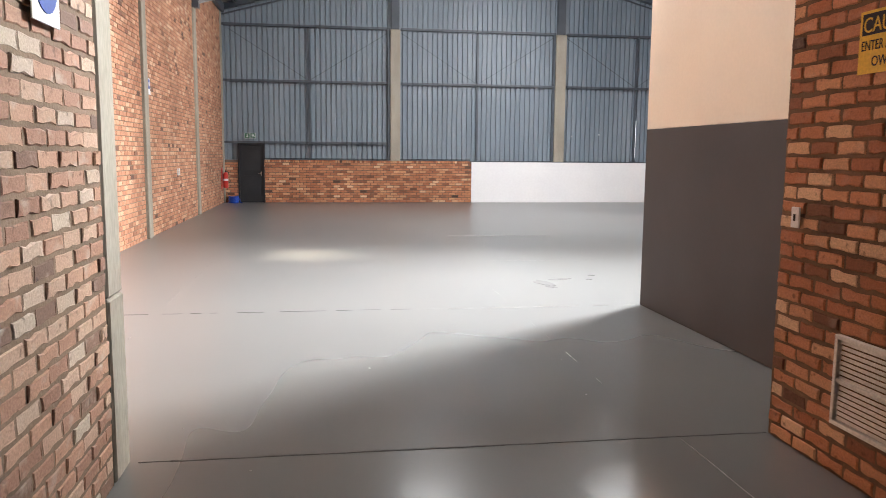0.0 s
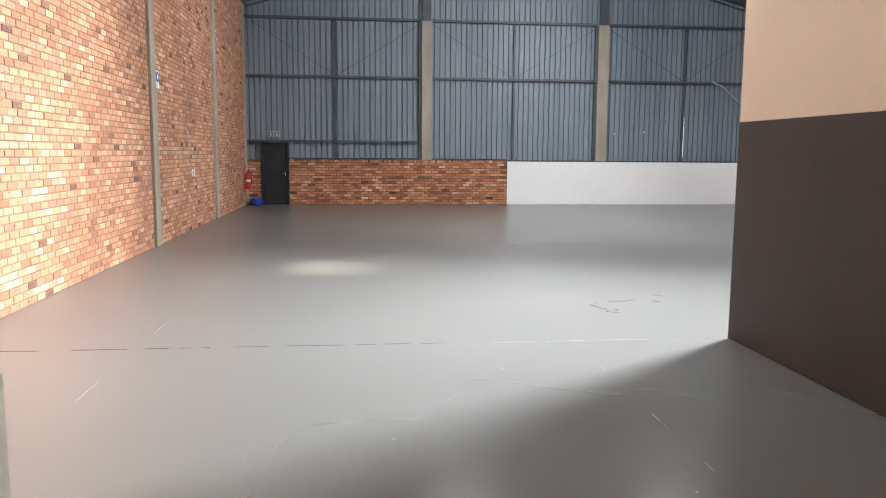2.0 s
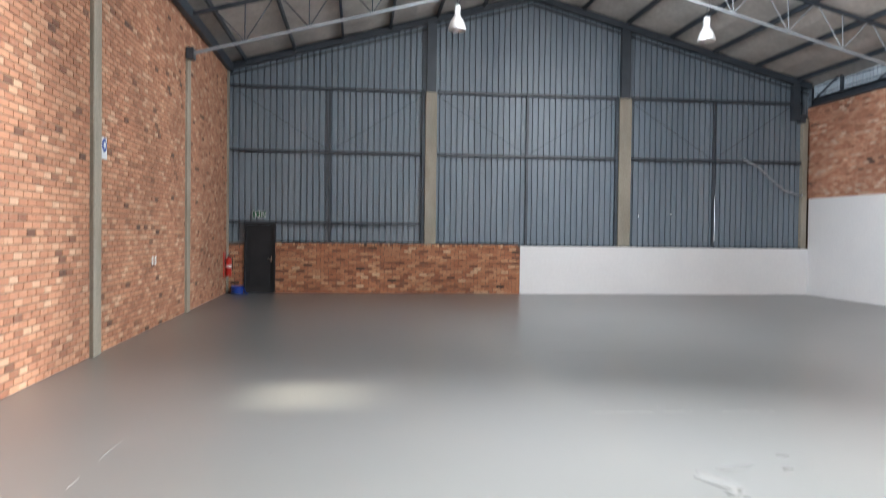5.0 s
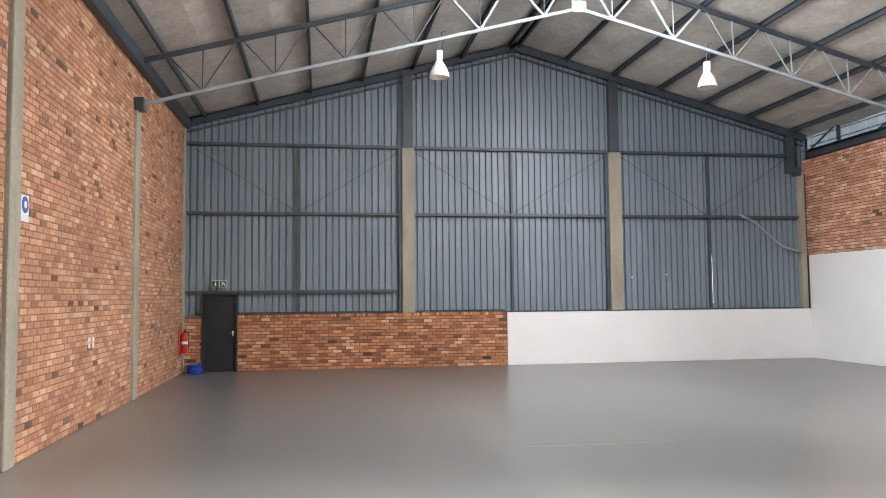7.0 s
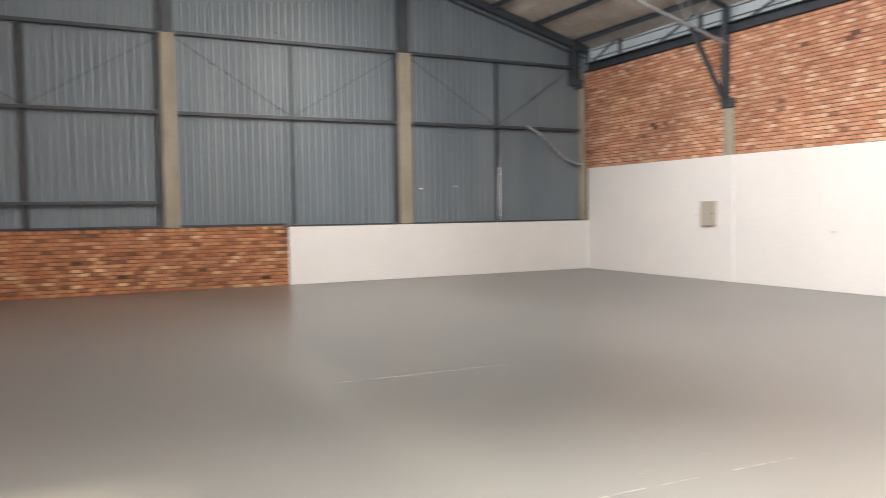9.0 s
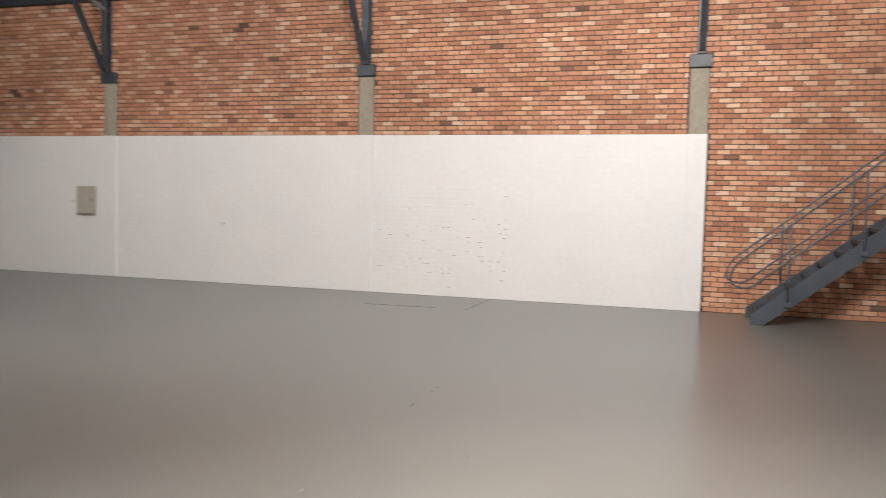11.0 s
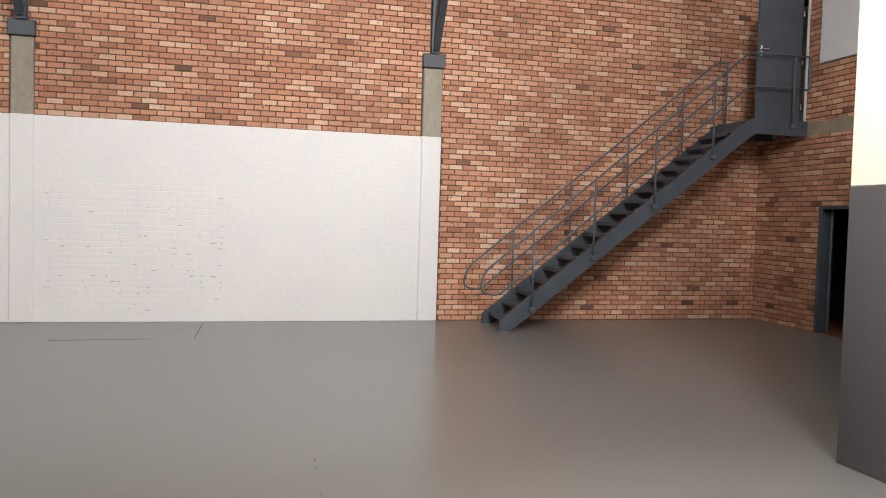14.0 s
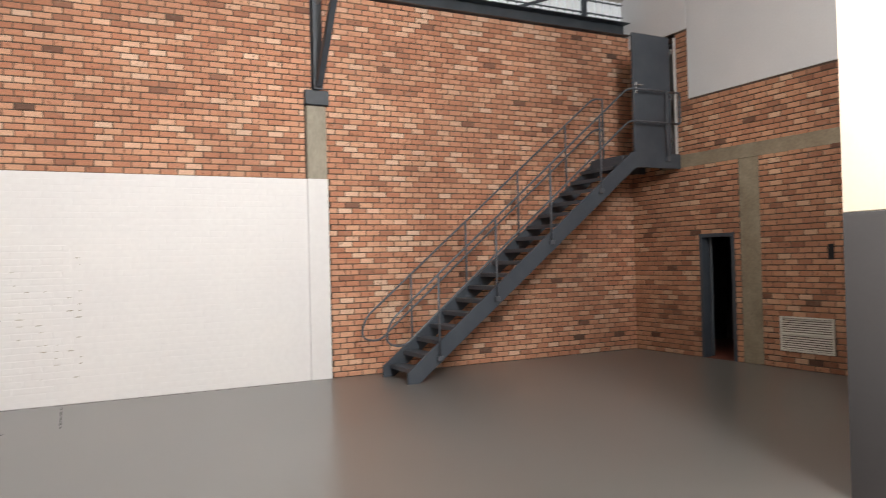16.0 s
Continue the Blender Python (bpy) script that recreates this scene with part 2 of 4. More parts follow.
def put(name, geo, material, parent=None, label="", category="", group="", kind="", smooth=False):
    ob = new(name, mesh_of(name, geo[0], geo[1], material, smooth))
    ob.parent = parent
    return tagged(ob, label, category, group, kind)


def part(name, geo, material, parent, label="", smooth=False):
    return put(name, geo, material, parent, label, smooth=smooth)


def thing(name, at, label, category, group="", kind=""):
    ob = new(name)
    ob.matrix_world = at if isinstance(at, Matrix) else pose(*at)
    return tagged(ob, label, category, group, kind)


def join(*geos):
    vs, fs = [], []
    for v, f in geos:
        k = len(vs)
        vs += list(v)
        fs += [[i + k for i in q] for q in f]
    return vs, fs


def move(geo, m):
    return [m @ Vector(v) for v in geo[0]], geo[1]


def box(x0, x1, y0, y1, z0, z1, c=0.004):
    """A box with chamfered edges."""
    bm = bmesh.new()
    bmesh.ops.create_cube(bm, size=1, matrix=Matrix.LocRotScale(((x0 + x1) / 2, (y0 + y1) / 2, (z0 + z1) / 2), None, (x1 - x0, y1 - y0, z1 - z0)))
    if c:
        bmesh.ops.bevel(bm, geom=bm.edges[:], offset=min(c, 0.4 * min(x1 - x0, y1 - y0, z1 - z0)), segments=1, affect="EDGES")
    bm.verts.index_update()
    out = [v.co.copy() for v in bm.verts], [[v.index for v in f.verts] for f in bm.faces]
    bm.free()
    return out


def bar(a, b, w, h, up=(0, 0, 1), c=0.003):
    """A rectangular bar from a to b, w wide and h deep."""
    a, b = Vector(a), Vector(b)
    d = (b - a).normalized()
    s = d.cross(Vector(up))
    if s.length < 1e-4:
        s = d.cross(Vector((0, 1, 0)))
    s.normalize()
    m = Matrix((s, d, s.cross(d))).transposed().to_4x4()
    m.translation = (a + b) / 2
    n = (b - a).length / 2
    return move(box(-w / 2, w / 2, -n, n, -h / 2, h / 2, c), m)


def channel(a, b, w, h, t=0.012, up=(0, 0, 1)):
    """A lipped steel channel from a to b: web and two flanges."""
    a, b = Vector(a), Vector(b)
    d = (b - a).normalized()
    s = d.cross(Vector(up)).normalized()
    u = s.cross(d)
    return join(bar(a + s * (w / 2 - t / 2), b + s * (w / 2 - t / 2), t, h, up, 0), bar(a + u * (h / 2 - t / 2) - s * t, b + u * (h / 2 - t / 2) - s * t, w - t * 2, t, up, 0), bar(a - u * (h / 2 - t / 2) - s * t, b - u * (h / 2 - t / 2) - s * t, w - t * 2, t, up, 0))


def tube(points, r, seg=10, closed=False):
    """A round tube along a line of points."""
    pts = [Vector(p) for p in points]
    vs, fs, n = [], [], len(pts)
    ref = None
    for i, p in enumerate(pts):
        if closed:
            d = pts[(i + 1) % n] - pts[i - 1]
        else:
            d = pts[min(i + 1, n - 1)] - pts[max(i - 1, 0)]
        d.normalize()
        if ref is None:
            ref = d.orthogonal().normalized()
        s = (ref - d * ref.dot(d)).normalized()
        ref = s
        u = d.cross(s)
        for k in range(seg):
            a = 2 * math.pi * k / seg
            vs.append(p + r * (math.cos(a) * s + math.sin(a) * u))
    for i in range(n if closed else n - 1):
        j = (i + 1) % n
        for k in range(seg):
            m = (k + 1) % seg
            fs.append([i * seg + k, i * seg + m, j * seg + m, j * seg + k])
    if not closed:
        fs += [list(range(seg))[::-1], list(range((n - 1) * seg, n * seg))]
    return vs, fs


def lathe(profile, seg=24):
    """A body of revolution round z from (radius, height) pairs."""
    vs, fs = [], []
    for r, z in profile:
        for k in range(seg):
            a = 2 * math.pi * k / seg
            vs.append(Vector((r * math.cos(a), r * math.sin(a), z)))
    for i in range(len(profile) - 1):
        for k in range(seg):
            m = (k + 1) % seg
            fs.append([i * seg + k, i * seg + m, (i + 1) * seg + m, (i + 1) * seg + k])
    return vs, fs


def frame_of(origin, u, n):
    """Matrix with local x along u, local y along the outward normal n, z up."""
    m = Matrix((Vector(u), Vector(n), Vector((0, 0, 1)))).transposed().to_4x4()
    m.translation = origin
    return m


def slab(width, height, thick, holes=(), top=None):
    """An upright wall in local x, z with its face at y=0, body behind it, holes cut right through."""
    us = sorted({0.0, width, *[min(max(h[k], 0), width) for h in holes for k in (0, 1)]})
    zs = sorted({0.0, height, *[min(max(h[k], 0), height) for h in holes for k in (2, 3)]})

    def solid(i, j):
        if not (0 <= i < len(us) - 1 and 0 <= j < len(zs) - 1):
            return False
        cu, cz = (us[i] + us[i + 1]) / 2, (zs[j] + zs[j + 1]) / 2
        return not any(h[0] < cu < h[1] and h[2] < cz < h[3] for h in holes)

    vs, fs = [], []

    def quad(*p):
        k = len(vs)
        vs.extend(Vector(q) for q in p)
        fs.append([k, k + 1, k + 2, k + 3])

    for i in range(len(us) - 1):
        for j in range(len(zs) - 1):
            if not solid(i, j):
                continue
            a, b, c, d = us[i], us[i + 1], zs[j], zs[j + 1]
            quad((a, 0, c), (a, 0, d), (b, 0, d), (b, 0, c))
            quad((a, -thick, c), (b, -thick, c), (b, -thick, d), (a, -thick, d))
            if not solid(i - 1, j):
                quad((a, 0, c), (a, -thick, c), (a, -thick, d), (a, 0, d))
            if not solid(i + 1, j):
                quad((b, 0, c), (b, 0, d), (b, -thick, d), (b, -thick, c))
            if not solid(i, j - 1):
                quad((a, 0, c), (b, 0, c), (b, -thick, c), (a, -thick, c))
            if not solid(i, j + 1):
                quad((a, 0, d), (a, -thick, d), (b, -thick, d), (b, 0, d))
    return vs, fs


COURSE, LONG, JOINT = 0.086, 0.232, 0.016


def brick_geo(w, h, rng, proud=0.011, deep=0.02, rough=1.0):
    """One brick: softened face edges, uneven corners."""
    def j(k):
        return rng.uniform(-k, k) * rough
    c, p = min(0.005, proud * 0.6), proud + j(min(0.003, proud * 0.4))
    if rough > 2:
        # chipped, hand-worn arrises: a broken outline
        ring = [(w * k / 4, 0) for k in range(4)] + [(w, 0), (w, h / 2)] + [(w * k / 4, h) for k in range(4, 0, -1)] + [(0, h), (0, h / 2)]
        n = len(ring)
        cuts = [max(0.0, rng.gauss(0.002, 0.004)) for _ in ring]
        vs = [Vector((x, -deep, z)) for x, z in ring]
        for d, out in ((0.0, p - 0.006), (0.005, p)):
            vs += [Vector((x + (w / 2 - x) * (q + d) / (w / 2) + j(0.0008), max(out, 0.001) + j(0.0006), z + (h / 2 - z) * (q + d) / (h / 2) + j(0.0008))) for (x, z), q in zip(ring, cuts)]
        fs = [list(range(2 * n, 3 * n))[::-1]]
        for k in range(n):
            m = (k + 1) % n
            fs += [[k, k + n, m + n, m], [k + n, k + 2 * n, m + 2 * n, m + n]]
        return vs, fs
    outer = [(0, 0), (w, 0), (w, h), (0, h)]
    vs = [Vector((x + j(0.003), -deep, z + j(0.002))) for x, z in outer]
    vs += [Vector((x + j(0.003), p - c, z + j(0.002))) for x, z in outer]
    vs += [Vector((min(max(x, c), w - c) + j(0.002), p, min(max(z, c), h - c) + j(0.002))) for x, z in outer]
    fs = [[8, 11, 10, 9]]
    for k in range(4):
        m = (k + 1) % 4
        fs += [[k, k + 4, m + 4, m], [k + 4, k + 8, m + 8, m + 4]]
    return vs, fs


def brickwork(wall, m, width, z0, z1, holes, kind, near, seed, limit=290, proud=0.011, rough=1.0):
    """Bricks in running bond on the face of a wall; those in the near stretch (u0, u1, z0, z1) are pieces of their own."""
    rng = random.Random(seed)
    single, joined = BRICKS[kind]
    shapes = [mesh_of("brick", *brick_geo(LONG - JOINT, COURSE - JOINT, rng, proud, rough=rough), single) for _ in range(8)]
    rest, made = ([], []), 0
    for row in range(int(round((z1 - z0) / COURSE))):
        zb = z0 + row * COURSE
        zc = zb + COURSE / 2
        cuts = sorted((max(h[0], 0), min(h[1], width)) for h in holes if h[2] < zc < h[3])
        spans, u = [], 0.0
        for a, b in cuts:
            if a > u:
                spans.append((u, a))
            u = max(u, b)
        if u < width:
            spans.append((u, width))
        shift = (row % 2) * LONG / 2 + rng.uniform(-0.012, 0.012)
        for a, b in spans:
            k = math.floor((a - shift) / LONG)
            while k * LONG + shift < b:
                l, r = max(k * LONG + shift, a), min((k + 1) * LONG + shift, b)
                k += 1
                if r - l < 0.035:
                    continue
                full = r - l > LONG - 0.002
                if full and made < limit and near[0] < l < near[1] and near[2] < zc < near[3]:
                    ob = new("brick", shapes[rng.randrange(8)])
                    ob.parent = wall
                    ob.matrix_local = m @ pose(l + JOINT / 2, 0, zb + JOINT / 2, 0, 0, 0)
                    made += 1
                else:
                    g = brick_geo(r - l - JOINT, COURSE - JOINT, rng, proud, rough=rough)
                    q = len(rest[0])
                    at = Vector((l + JOINT / 2, 0, zb + JOINT / 2))
                    rest[0].extend(m @ (v + at) for v in g[0])
                    rest[1].extend([i + q for i in f] for f in g[1])
    return rest, joined


def brick_wall(name, m, width, height, thick, holes, kind, near, seed, label, z0=0.0, extra=(), mortar=None, courses_to=None, rough=1.0):
    """A wall with bricks on its face. holes go through; extra are stretches of the face without bricks."""
    wall = put(name, move(slab(width, height, thick, holes), m), mortar or MORTAR, None, label, "wall", kind="structure")
    LATER.append((wall, m, width, z0, courses_to or height, [*holes, *extra], kind, near, seed, rough))
    return wall


LATER = []

# ---------------------------------------------------------------- structure
S_FACE, W_FACE = -0.03, 17.74
floor_slab = put("floor", box(-0.4, 18.1, -3.2, 28.0, -0.3, 0.0, 0), FLOOR, None, "grey painted concrete floor with a soft sheen", "floor", kind="structure")

JOINT_RNG = random.Random(3)


def floor_joint(a, b, width, material, cover):
    """A chipped joint: broken lengths of slightly varying width, a few millimetres proud."""
    a, b = Vector((*a, 0)), Vector((*b, 0))
    n, d = (b - a).length, (b - a).normalized()
    s = Vector((-d.y, d.x, 0))
    geo, at = ([], []), 0.0
    while at < n:
        step = JOINT_RNG.uniform(0.03, 0.16)
        if JOINT_RNG.random() < cover:
            w, off = width * JOINT_RNG.uniform(0.35, 1.3), s * JOINT_RNG.uniform(-0.002, 0.002)
            geo = join(geo, bar(a + d * at + off, a + d * min(at + step, n) + off, w, 0.005, c=0))
        at += step
    put("floor_joint", geo, material, floor_slab)


floor_joint((2.45, 4.903), (6.2, 4.903), 0.014, CRACK, 1.0)
floor_joint((0.02, 8.945), (4.4, 8.94), 0.005, CRACK, 0.7)
floor_joint((4.5, 8.93), (7.03, 8.91), 0.01, CHALK, 0.6)
floor_joint((5.53, 4.95), (5.58, 10.2), 0.006, CHALK, 0.16)
floor_joint((1.67, 6.4), (1.7, 12.9), 0.004, CHALK, 0.18)
floor_joint((6.1, 12.66), (8.05, 12.6), 0.012, CHALK, 0.6)
floor_joint((6.0, 16.5), (8.2, 16.42), 0.02, CHALK, 0.95)
floor_joint((5.62, 1.0), (5.62, 4.85), 0.005, CHALK, 1.0)
floor_joint((16.03, 15.65), (16.08, 14.3), 0.014, CRACK, 0.9)
floor_joint((16.09, 13.76), (17.55, 13.72), 0.014, CRACK, 0.8)
floor_joint((9.7, 12.63), (10.8, 12.61), 0.005, CRACK, 0.25)
floor_joint((17.655, 10.5), (17.66, 27.4), 0.016, CRACK, 0.55)
floor_joint((17.715, 4.1), (17.715, 9.9), 0.016, CRACK, 0.8)
floor_joint((14.0, 4.07), (10.3, 4.07), 0.014, CRACK, 0.7)


def scuff(x, y, length, width, turn, seed):
    """A patch where the floor paint has worn through: a thin, ragged, tapering film."""
    rg = random.Random(seed)
    n = 28
    ring = []
    for k in range(n):
        a = 2 * math.pi * k / n
        q = 1 + 0.55 * noise.noise((math.cos(a) * 1.7, math.sin(a) * 1.7, seed * 3.1)) + rg.uniform(-0.1, 0.1)
        ring.append(Vector((length / 2 * math.cos(a) * q, width / 2 * math.sin(a) * q * (1 - 0.5 * math.cos(a)), 0.004)))
    m = pose(x, y, 0, 0, 0, turn)
    vs = [m @ v for v in ring] + [m @ Vector((v.x, v.y, -0.01)) for v in ring]
    put("worn_patch", (vs, [list(range(n))] + [[k, k + n, (k + 1) % n + n, (k + 1) % n] for k in range(n)]), WORN, floor_slab, "paint worn through to pale concrete")


WORN = worn("worn_through", (0.125, 0.125, 0.122), (0.165, 0.165, 0.16), 0.4, scale=7, fine=60, relief=0.1)
for x, y, length, width, turn, seed in ((6.68, 10.77, 0.36, 0.07, 14.0, 1), (6.38, 10.45, 0.5, 0.17, -78.0, 2), (6.38, 10.17, 0.18, 0.1, -57.0, 3), (7.24, 11.05, 0.1, 0.06, -15.0, 4), (7.07, 10.7, 0.08, 0.05, -16.0, 5)):
    scuff(x, y, length, width, turn, seed)
# specks of grit and paint chips
grit = ([], [])
for k in range(55):
    gx, gy = JOINT_RNG.uniform(1.5, 13), JOINT_RNG.uniform(4.5, 17)
    if k > 42:
        gx, gy = JOINT_RNG.gauss(7.2, 0.35), JOINT_RNG.gauss(12.95, 0.12)
    g = JOINT_RNG.uniform(0.003, 0.008)
    grit = join(grit, move(box(-g, g, -g * 0.7, g * 0.7, 0.0, g * 0.5, 0), pose(gx, gy, 0, 0, 0, JOINT_RNG.uniform(0, 180))))
tagged(put("floor_grit", grit, CHALK, None, "scattered specks of grit and paint chips on the floor", "grit"), kind="stuff")

# west wall: brick the full height
wm = frame_of((S_FACE, 27.9, 0), (0, -1, 0), (1, 0, 0))
west = brick_wall("wall_west", wm, 23.3, 6.7, 0.25, (), "orange", (13.5, 17.0, 0, 1.7), 11, "orange face brick wall up to the roof", extra=((5.4, 5.74, 0, 5.6), (11.33, 11.67, 0, 5.6), (0, 0.33, 1.4, 7)))
em = frame_of((W_FACE, 4.0, 0), (0, 1, 0), (-1, 0, 0))
east = brick_wall("wall_east", em, 23.9, 5.85, 0.25, (), "pink", (1.3, 5.0, 0, 1.7), 12, "reddish face brick wall, lower part painted white past the stairs",
                  mortar=MORTAR_DARK, extra=((6.05, 30, 0, 3.01), (6.07, 6.4, 0, 4.3), (12.12, 12.44, 0, 4.3), (18.0, 18.33, 0, 4.3)))
# painted lower part of the east wall: white paint over bricks
plane_geo = move(slab(17.5, 3.01, 0.03), frame_of((W_FACE - 0.012, 10.07, 0), (0, 1, 0), (-1, 0, 0)))
painted = put("wall_paint", plane_geo, WHITE, east, "white painted lower brickwork")

BRICKS["white"] = (WHITE, WHITE)
LATER.append((painted, frame_of((W_FACE - 0.012, 10.075, 0), (0, 1, 0), (-1, 0, 0)), 17.45, 0.0, 3.01, [(12.0, 12.26, 0, 4), (6.04, 6.36, 0, 4), (0, 0.32, 0, 4), (3.5, 5.85, 0.17, 2.06)], "white", (0.4, 3.4, 0.1, 2.1), 17, 0.6))
LATER.append((painted, frame_of((W_FACE - 0.012, 13.575, 0), (0, 1, 0), (-1, 0, 0)), 2.35, 0.172, 2.064, [], "white", (0, 2.4, 0.1, 2.1), 18, 1.7))
# shade in open joints of the painted wall's rough stretch, drawn as grey slips
rng = random.Random(8)
for k in range(70):
    a = min(max(rng.gauss(4.5, 0.9), 3.4), 5.85)
    row = int(rng.triangular(2, 24, 6))
    w_ = rng.uniform(0.012, 0.07)
    put("open_joint_shade", box(W_FACE - 0.0205, W_FACE - 0.0135, 10.07 + a, 10.07 + a + w_, row * COURSE - 0.005, row * COURSE + rng.uniform(0.0, 0.006), 0), CONCRETE, painted)

# north gable: low walls, door opening, sheeting above
dado = brick_wall("wall_north", frame_of((8.55, FAR, 0), (-1, 0, 0), (0, -1, 0)), 8.55, 1.46, 0.22, ((7.257, 8.04, -1, 2),), "rust", (3.0, 7.2, 0, 1.3), 13, "low rust-coloured face brick wall under the sheeting", mortar=MORTAR_DARK, courses_to=1.376)
# bricks on edge along the top
rng = random.Random(5)
edge = ([], [])
for k in range(95):
    x = 1.3 + k * 0.0765
    if x + 0.07 < 8.55:
        edge = join(edge, move(box(x, x + 0.066, FAR - 0.014 - rng.uniform(0, 0.004), FAR + 0.2, 1.385, 1.462 + rng.uniform(0, 0.006), 0.004), Matrix()))
tagged(put("coping_bricks", edge, BRICKS["rust"][1], dado, "row of bricks on edge"), kind="stuff")
put("wall_north_painted", box(8.552, 17.9, FAR - 0.014, FAR + 0.2, 0, 1.44, 0.006), WHITE, None, "low white painted wall under the sheeting", "wall", kind="structure")


def sheeting(x0, x1, base, top_of, y, pitch=0.176, rib=0.048, depth=0.055):
    """Profiled wall sheeting from x0 to x1, ribs standing away from the room."""
    vs, fs, x = [], [], x0
    prof = []
    while x < x1:
        prof += [(x, 0), (x + pitch - rib, 0), (x + pitch - rib + 0.012, depth), (x + pitch - 0.012, depth)]
        x += pitch
    prof = [(min(a, x1), b) for a, b in prof] + [(x1, 0)]
    for a, b in prof:
        vs += [Vector((a, y + b, base)), Vector((a, y + b, top_of(a)))]
    for i in range(len(prof) - 1):
        if prof[i + 1][0] - prof[i][0] > 1e-5:
            fs.append([2 * i, 2 * i + 1, 2 * i + 3, 2 * i + 2])
    return vs, fs


CLAD_Y = FAR + 0.16
put("wall_cladding", sheeting(-0.05, 17.85, 1.38, lambda x: roof_z(x) + 0.05, CLAD_Y), SHEET, None, "blue-grey profiled steel sheeting on the gable", "cladding", kind="structure")
put("wall_outer_north", box(-0.4, 18.1, CLAD_Y + 0.08, CLAD_Y + 0.12, 0, 9.3, 0), DARK_STEEL, None, "dark outer skin behind the gable sheeting", "wall", kind="structure")

# south side: wall with the wide opening, wall with door under the landing, upper plaster
OPEN_L, OPEN_R = 2.41, 6.205
south_west = put("wall_south_west", box(-0.3, OPEN_L - 0.15, FRONT - 0.25, FRONT, 0, 3.3, 0.004), CONCRETE, None, "end wall beside the wide opening", "wall", kind="structure")
pl = frame_of((OPEN_L - 0.012, 4.62, 0), (0, -1, 0), (1, 0, 0))
brick_wall("wall_passage_west", pl, 7.6, 3.3, 0.25, (), "aged", (0.0, 2.2, 0.0, 2.6), 14, "weathered pinkish brick wall of the entrance passage", mortar=MORTAR, rough=2.6)
pr = frame_of((OPEN_R + 0.012, -3.0, 0), (0, 1, 0), (-1, 0, 0))
brick_wall("wall_passage_east", pr, 7.9, 3.3, 0.6, (), "rust", (5.8, 7.9, 0.0, 2.6), 15, "rust-brown brick wall of the entrance passage", mortar=MORTAR_WARM, rough=2.2, extra=((6.28, 7.29, 0.28, 0.79),))
# unseen end wall and slab, added pale to bounce light into the passage
put("wall_passage_end", box(1.9, 7.0, -3.2, -3.0, 0, 3.3, 0), PLASTER, None, "plain unseen wall added to close the passage", "wall", kind="structure")
put("ceiling_passage", box(-0.3, 7.4, -3.2, FRONT, 3.3, 3.5, 0), PLASTER, None, "plain unseen slab added over the passage", "ceiling", kind="structure")
put("wall_infill", box(OPEN_R + 0.6, 7.2, FRONT - 0.9, FRONT - 0.02, 0, 3.3, 0), CREAM, None, "short return wall beside the opening", "wall", kind="structure")
put("wall_upper_south", box(-0.3, 10.2, FRONT - 0.3, FRONT - 0.02, 3.5, 9.1, 0), PLASTER, None, "grey plastered upper end wall", "wall", kind="structure")

# partition block: charcoal below, cream above
block = put("wall_partition", box(7.06, 10.14, BACK - 0.1, 8.905, 2.006, 4.2, 0.006), CREAM, None, "tall partition painted cream above charcoal", "wall", kind="structure")
put("lower_band", box(7.058, 10.142, BACK - 0.1, 8.907, 0, 2.006, 0.006), CHARCOAL, block, "charcoal painted lower band")

# south wall right of the partition
sm = frame_of((W_FACE + 0.2, BACK, 0), (-1, 0, 0), (0, 1, 0))


def su(x):
    return W_FACE + 0.2 - x


DOOR2 = (su(16.125), su(15.39), -1, 2.08)
UPDOOR = (su(17.5), su(16.55), 3.44, 5.55)
south = brick_wall("wall_south", sm, 7.9, 6.0, 0.25, (DOOR2, UPDOOR), "orange", (1.9, 5.2, 0, 2.4), 16, "orange brick wall with a concrete frame and a doorway", mortar=MORTAR_DARK,
                   extra=((su(17.0), su(10.0), 3.24, 3.47), (su(15.26), su(14.88), 0, 3.3), (su(16.26), 9, 4.41, 9), (0, 9, 5.62, 9), (su(14.57), su(13.66), 0.25, 0.79)))
put("concrete_column", box(14.88, 15.26, BACK - 0.2, BACK + 0.012, 0, 3.24, 0.008), BEAM_CONCRETE, south, "bare concrete column")
put("concrete_beam", box(10.2, 16.95, BACK - 0.2, BACK + 0.014, 3.24, 3.47, 0.008), BEAM_CONCRETE, south, "bare concrete beam")
put("wall_plaster", box(10.1, 16.27, BACK - 0.3, BACK + 0.02, 4.41, 9.1, 0.006), PLASTER, south, "grey plastered upper wall")
put("wall_plaster", box(16.272, 18.0, BACK - 0.3, BACK + 0.018, 5.62, 9.1, 0.006), PLASTER, south, "grey plastered upper wall")
# doorway room, walls coloured charcoal for the shade inside, and the upper room
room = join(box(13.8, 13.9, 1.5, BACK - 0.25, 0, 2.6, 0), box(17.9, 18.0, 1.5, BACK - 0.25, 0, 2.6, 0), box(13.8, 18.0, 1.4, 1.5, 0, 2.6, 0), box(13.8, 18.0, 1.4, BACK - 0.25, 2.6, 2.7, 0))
put("wall_back_room", room, CHARCOAL, None, "walls of the small room behind the doorway, coloured dark for its shade", "wall", kind="structure")
put("floor_back_room", box(13.9, 17.9, 1.5, BACK, 0.001, 0.006, 0), RED_FLOOR, None, "dull red floor of the small room", "floor", kind="structure")
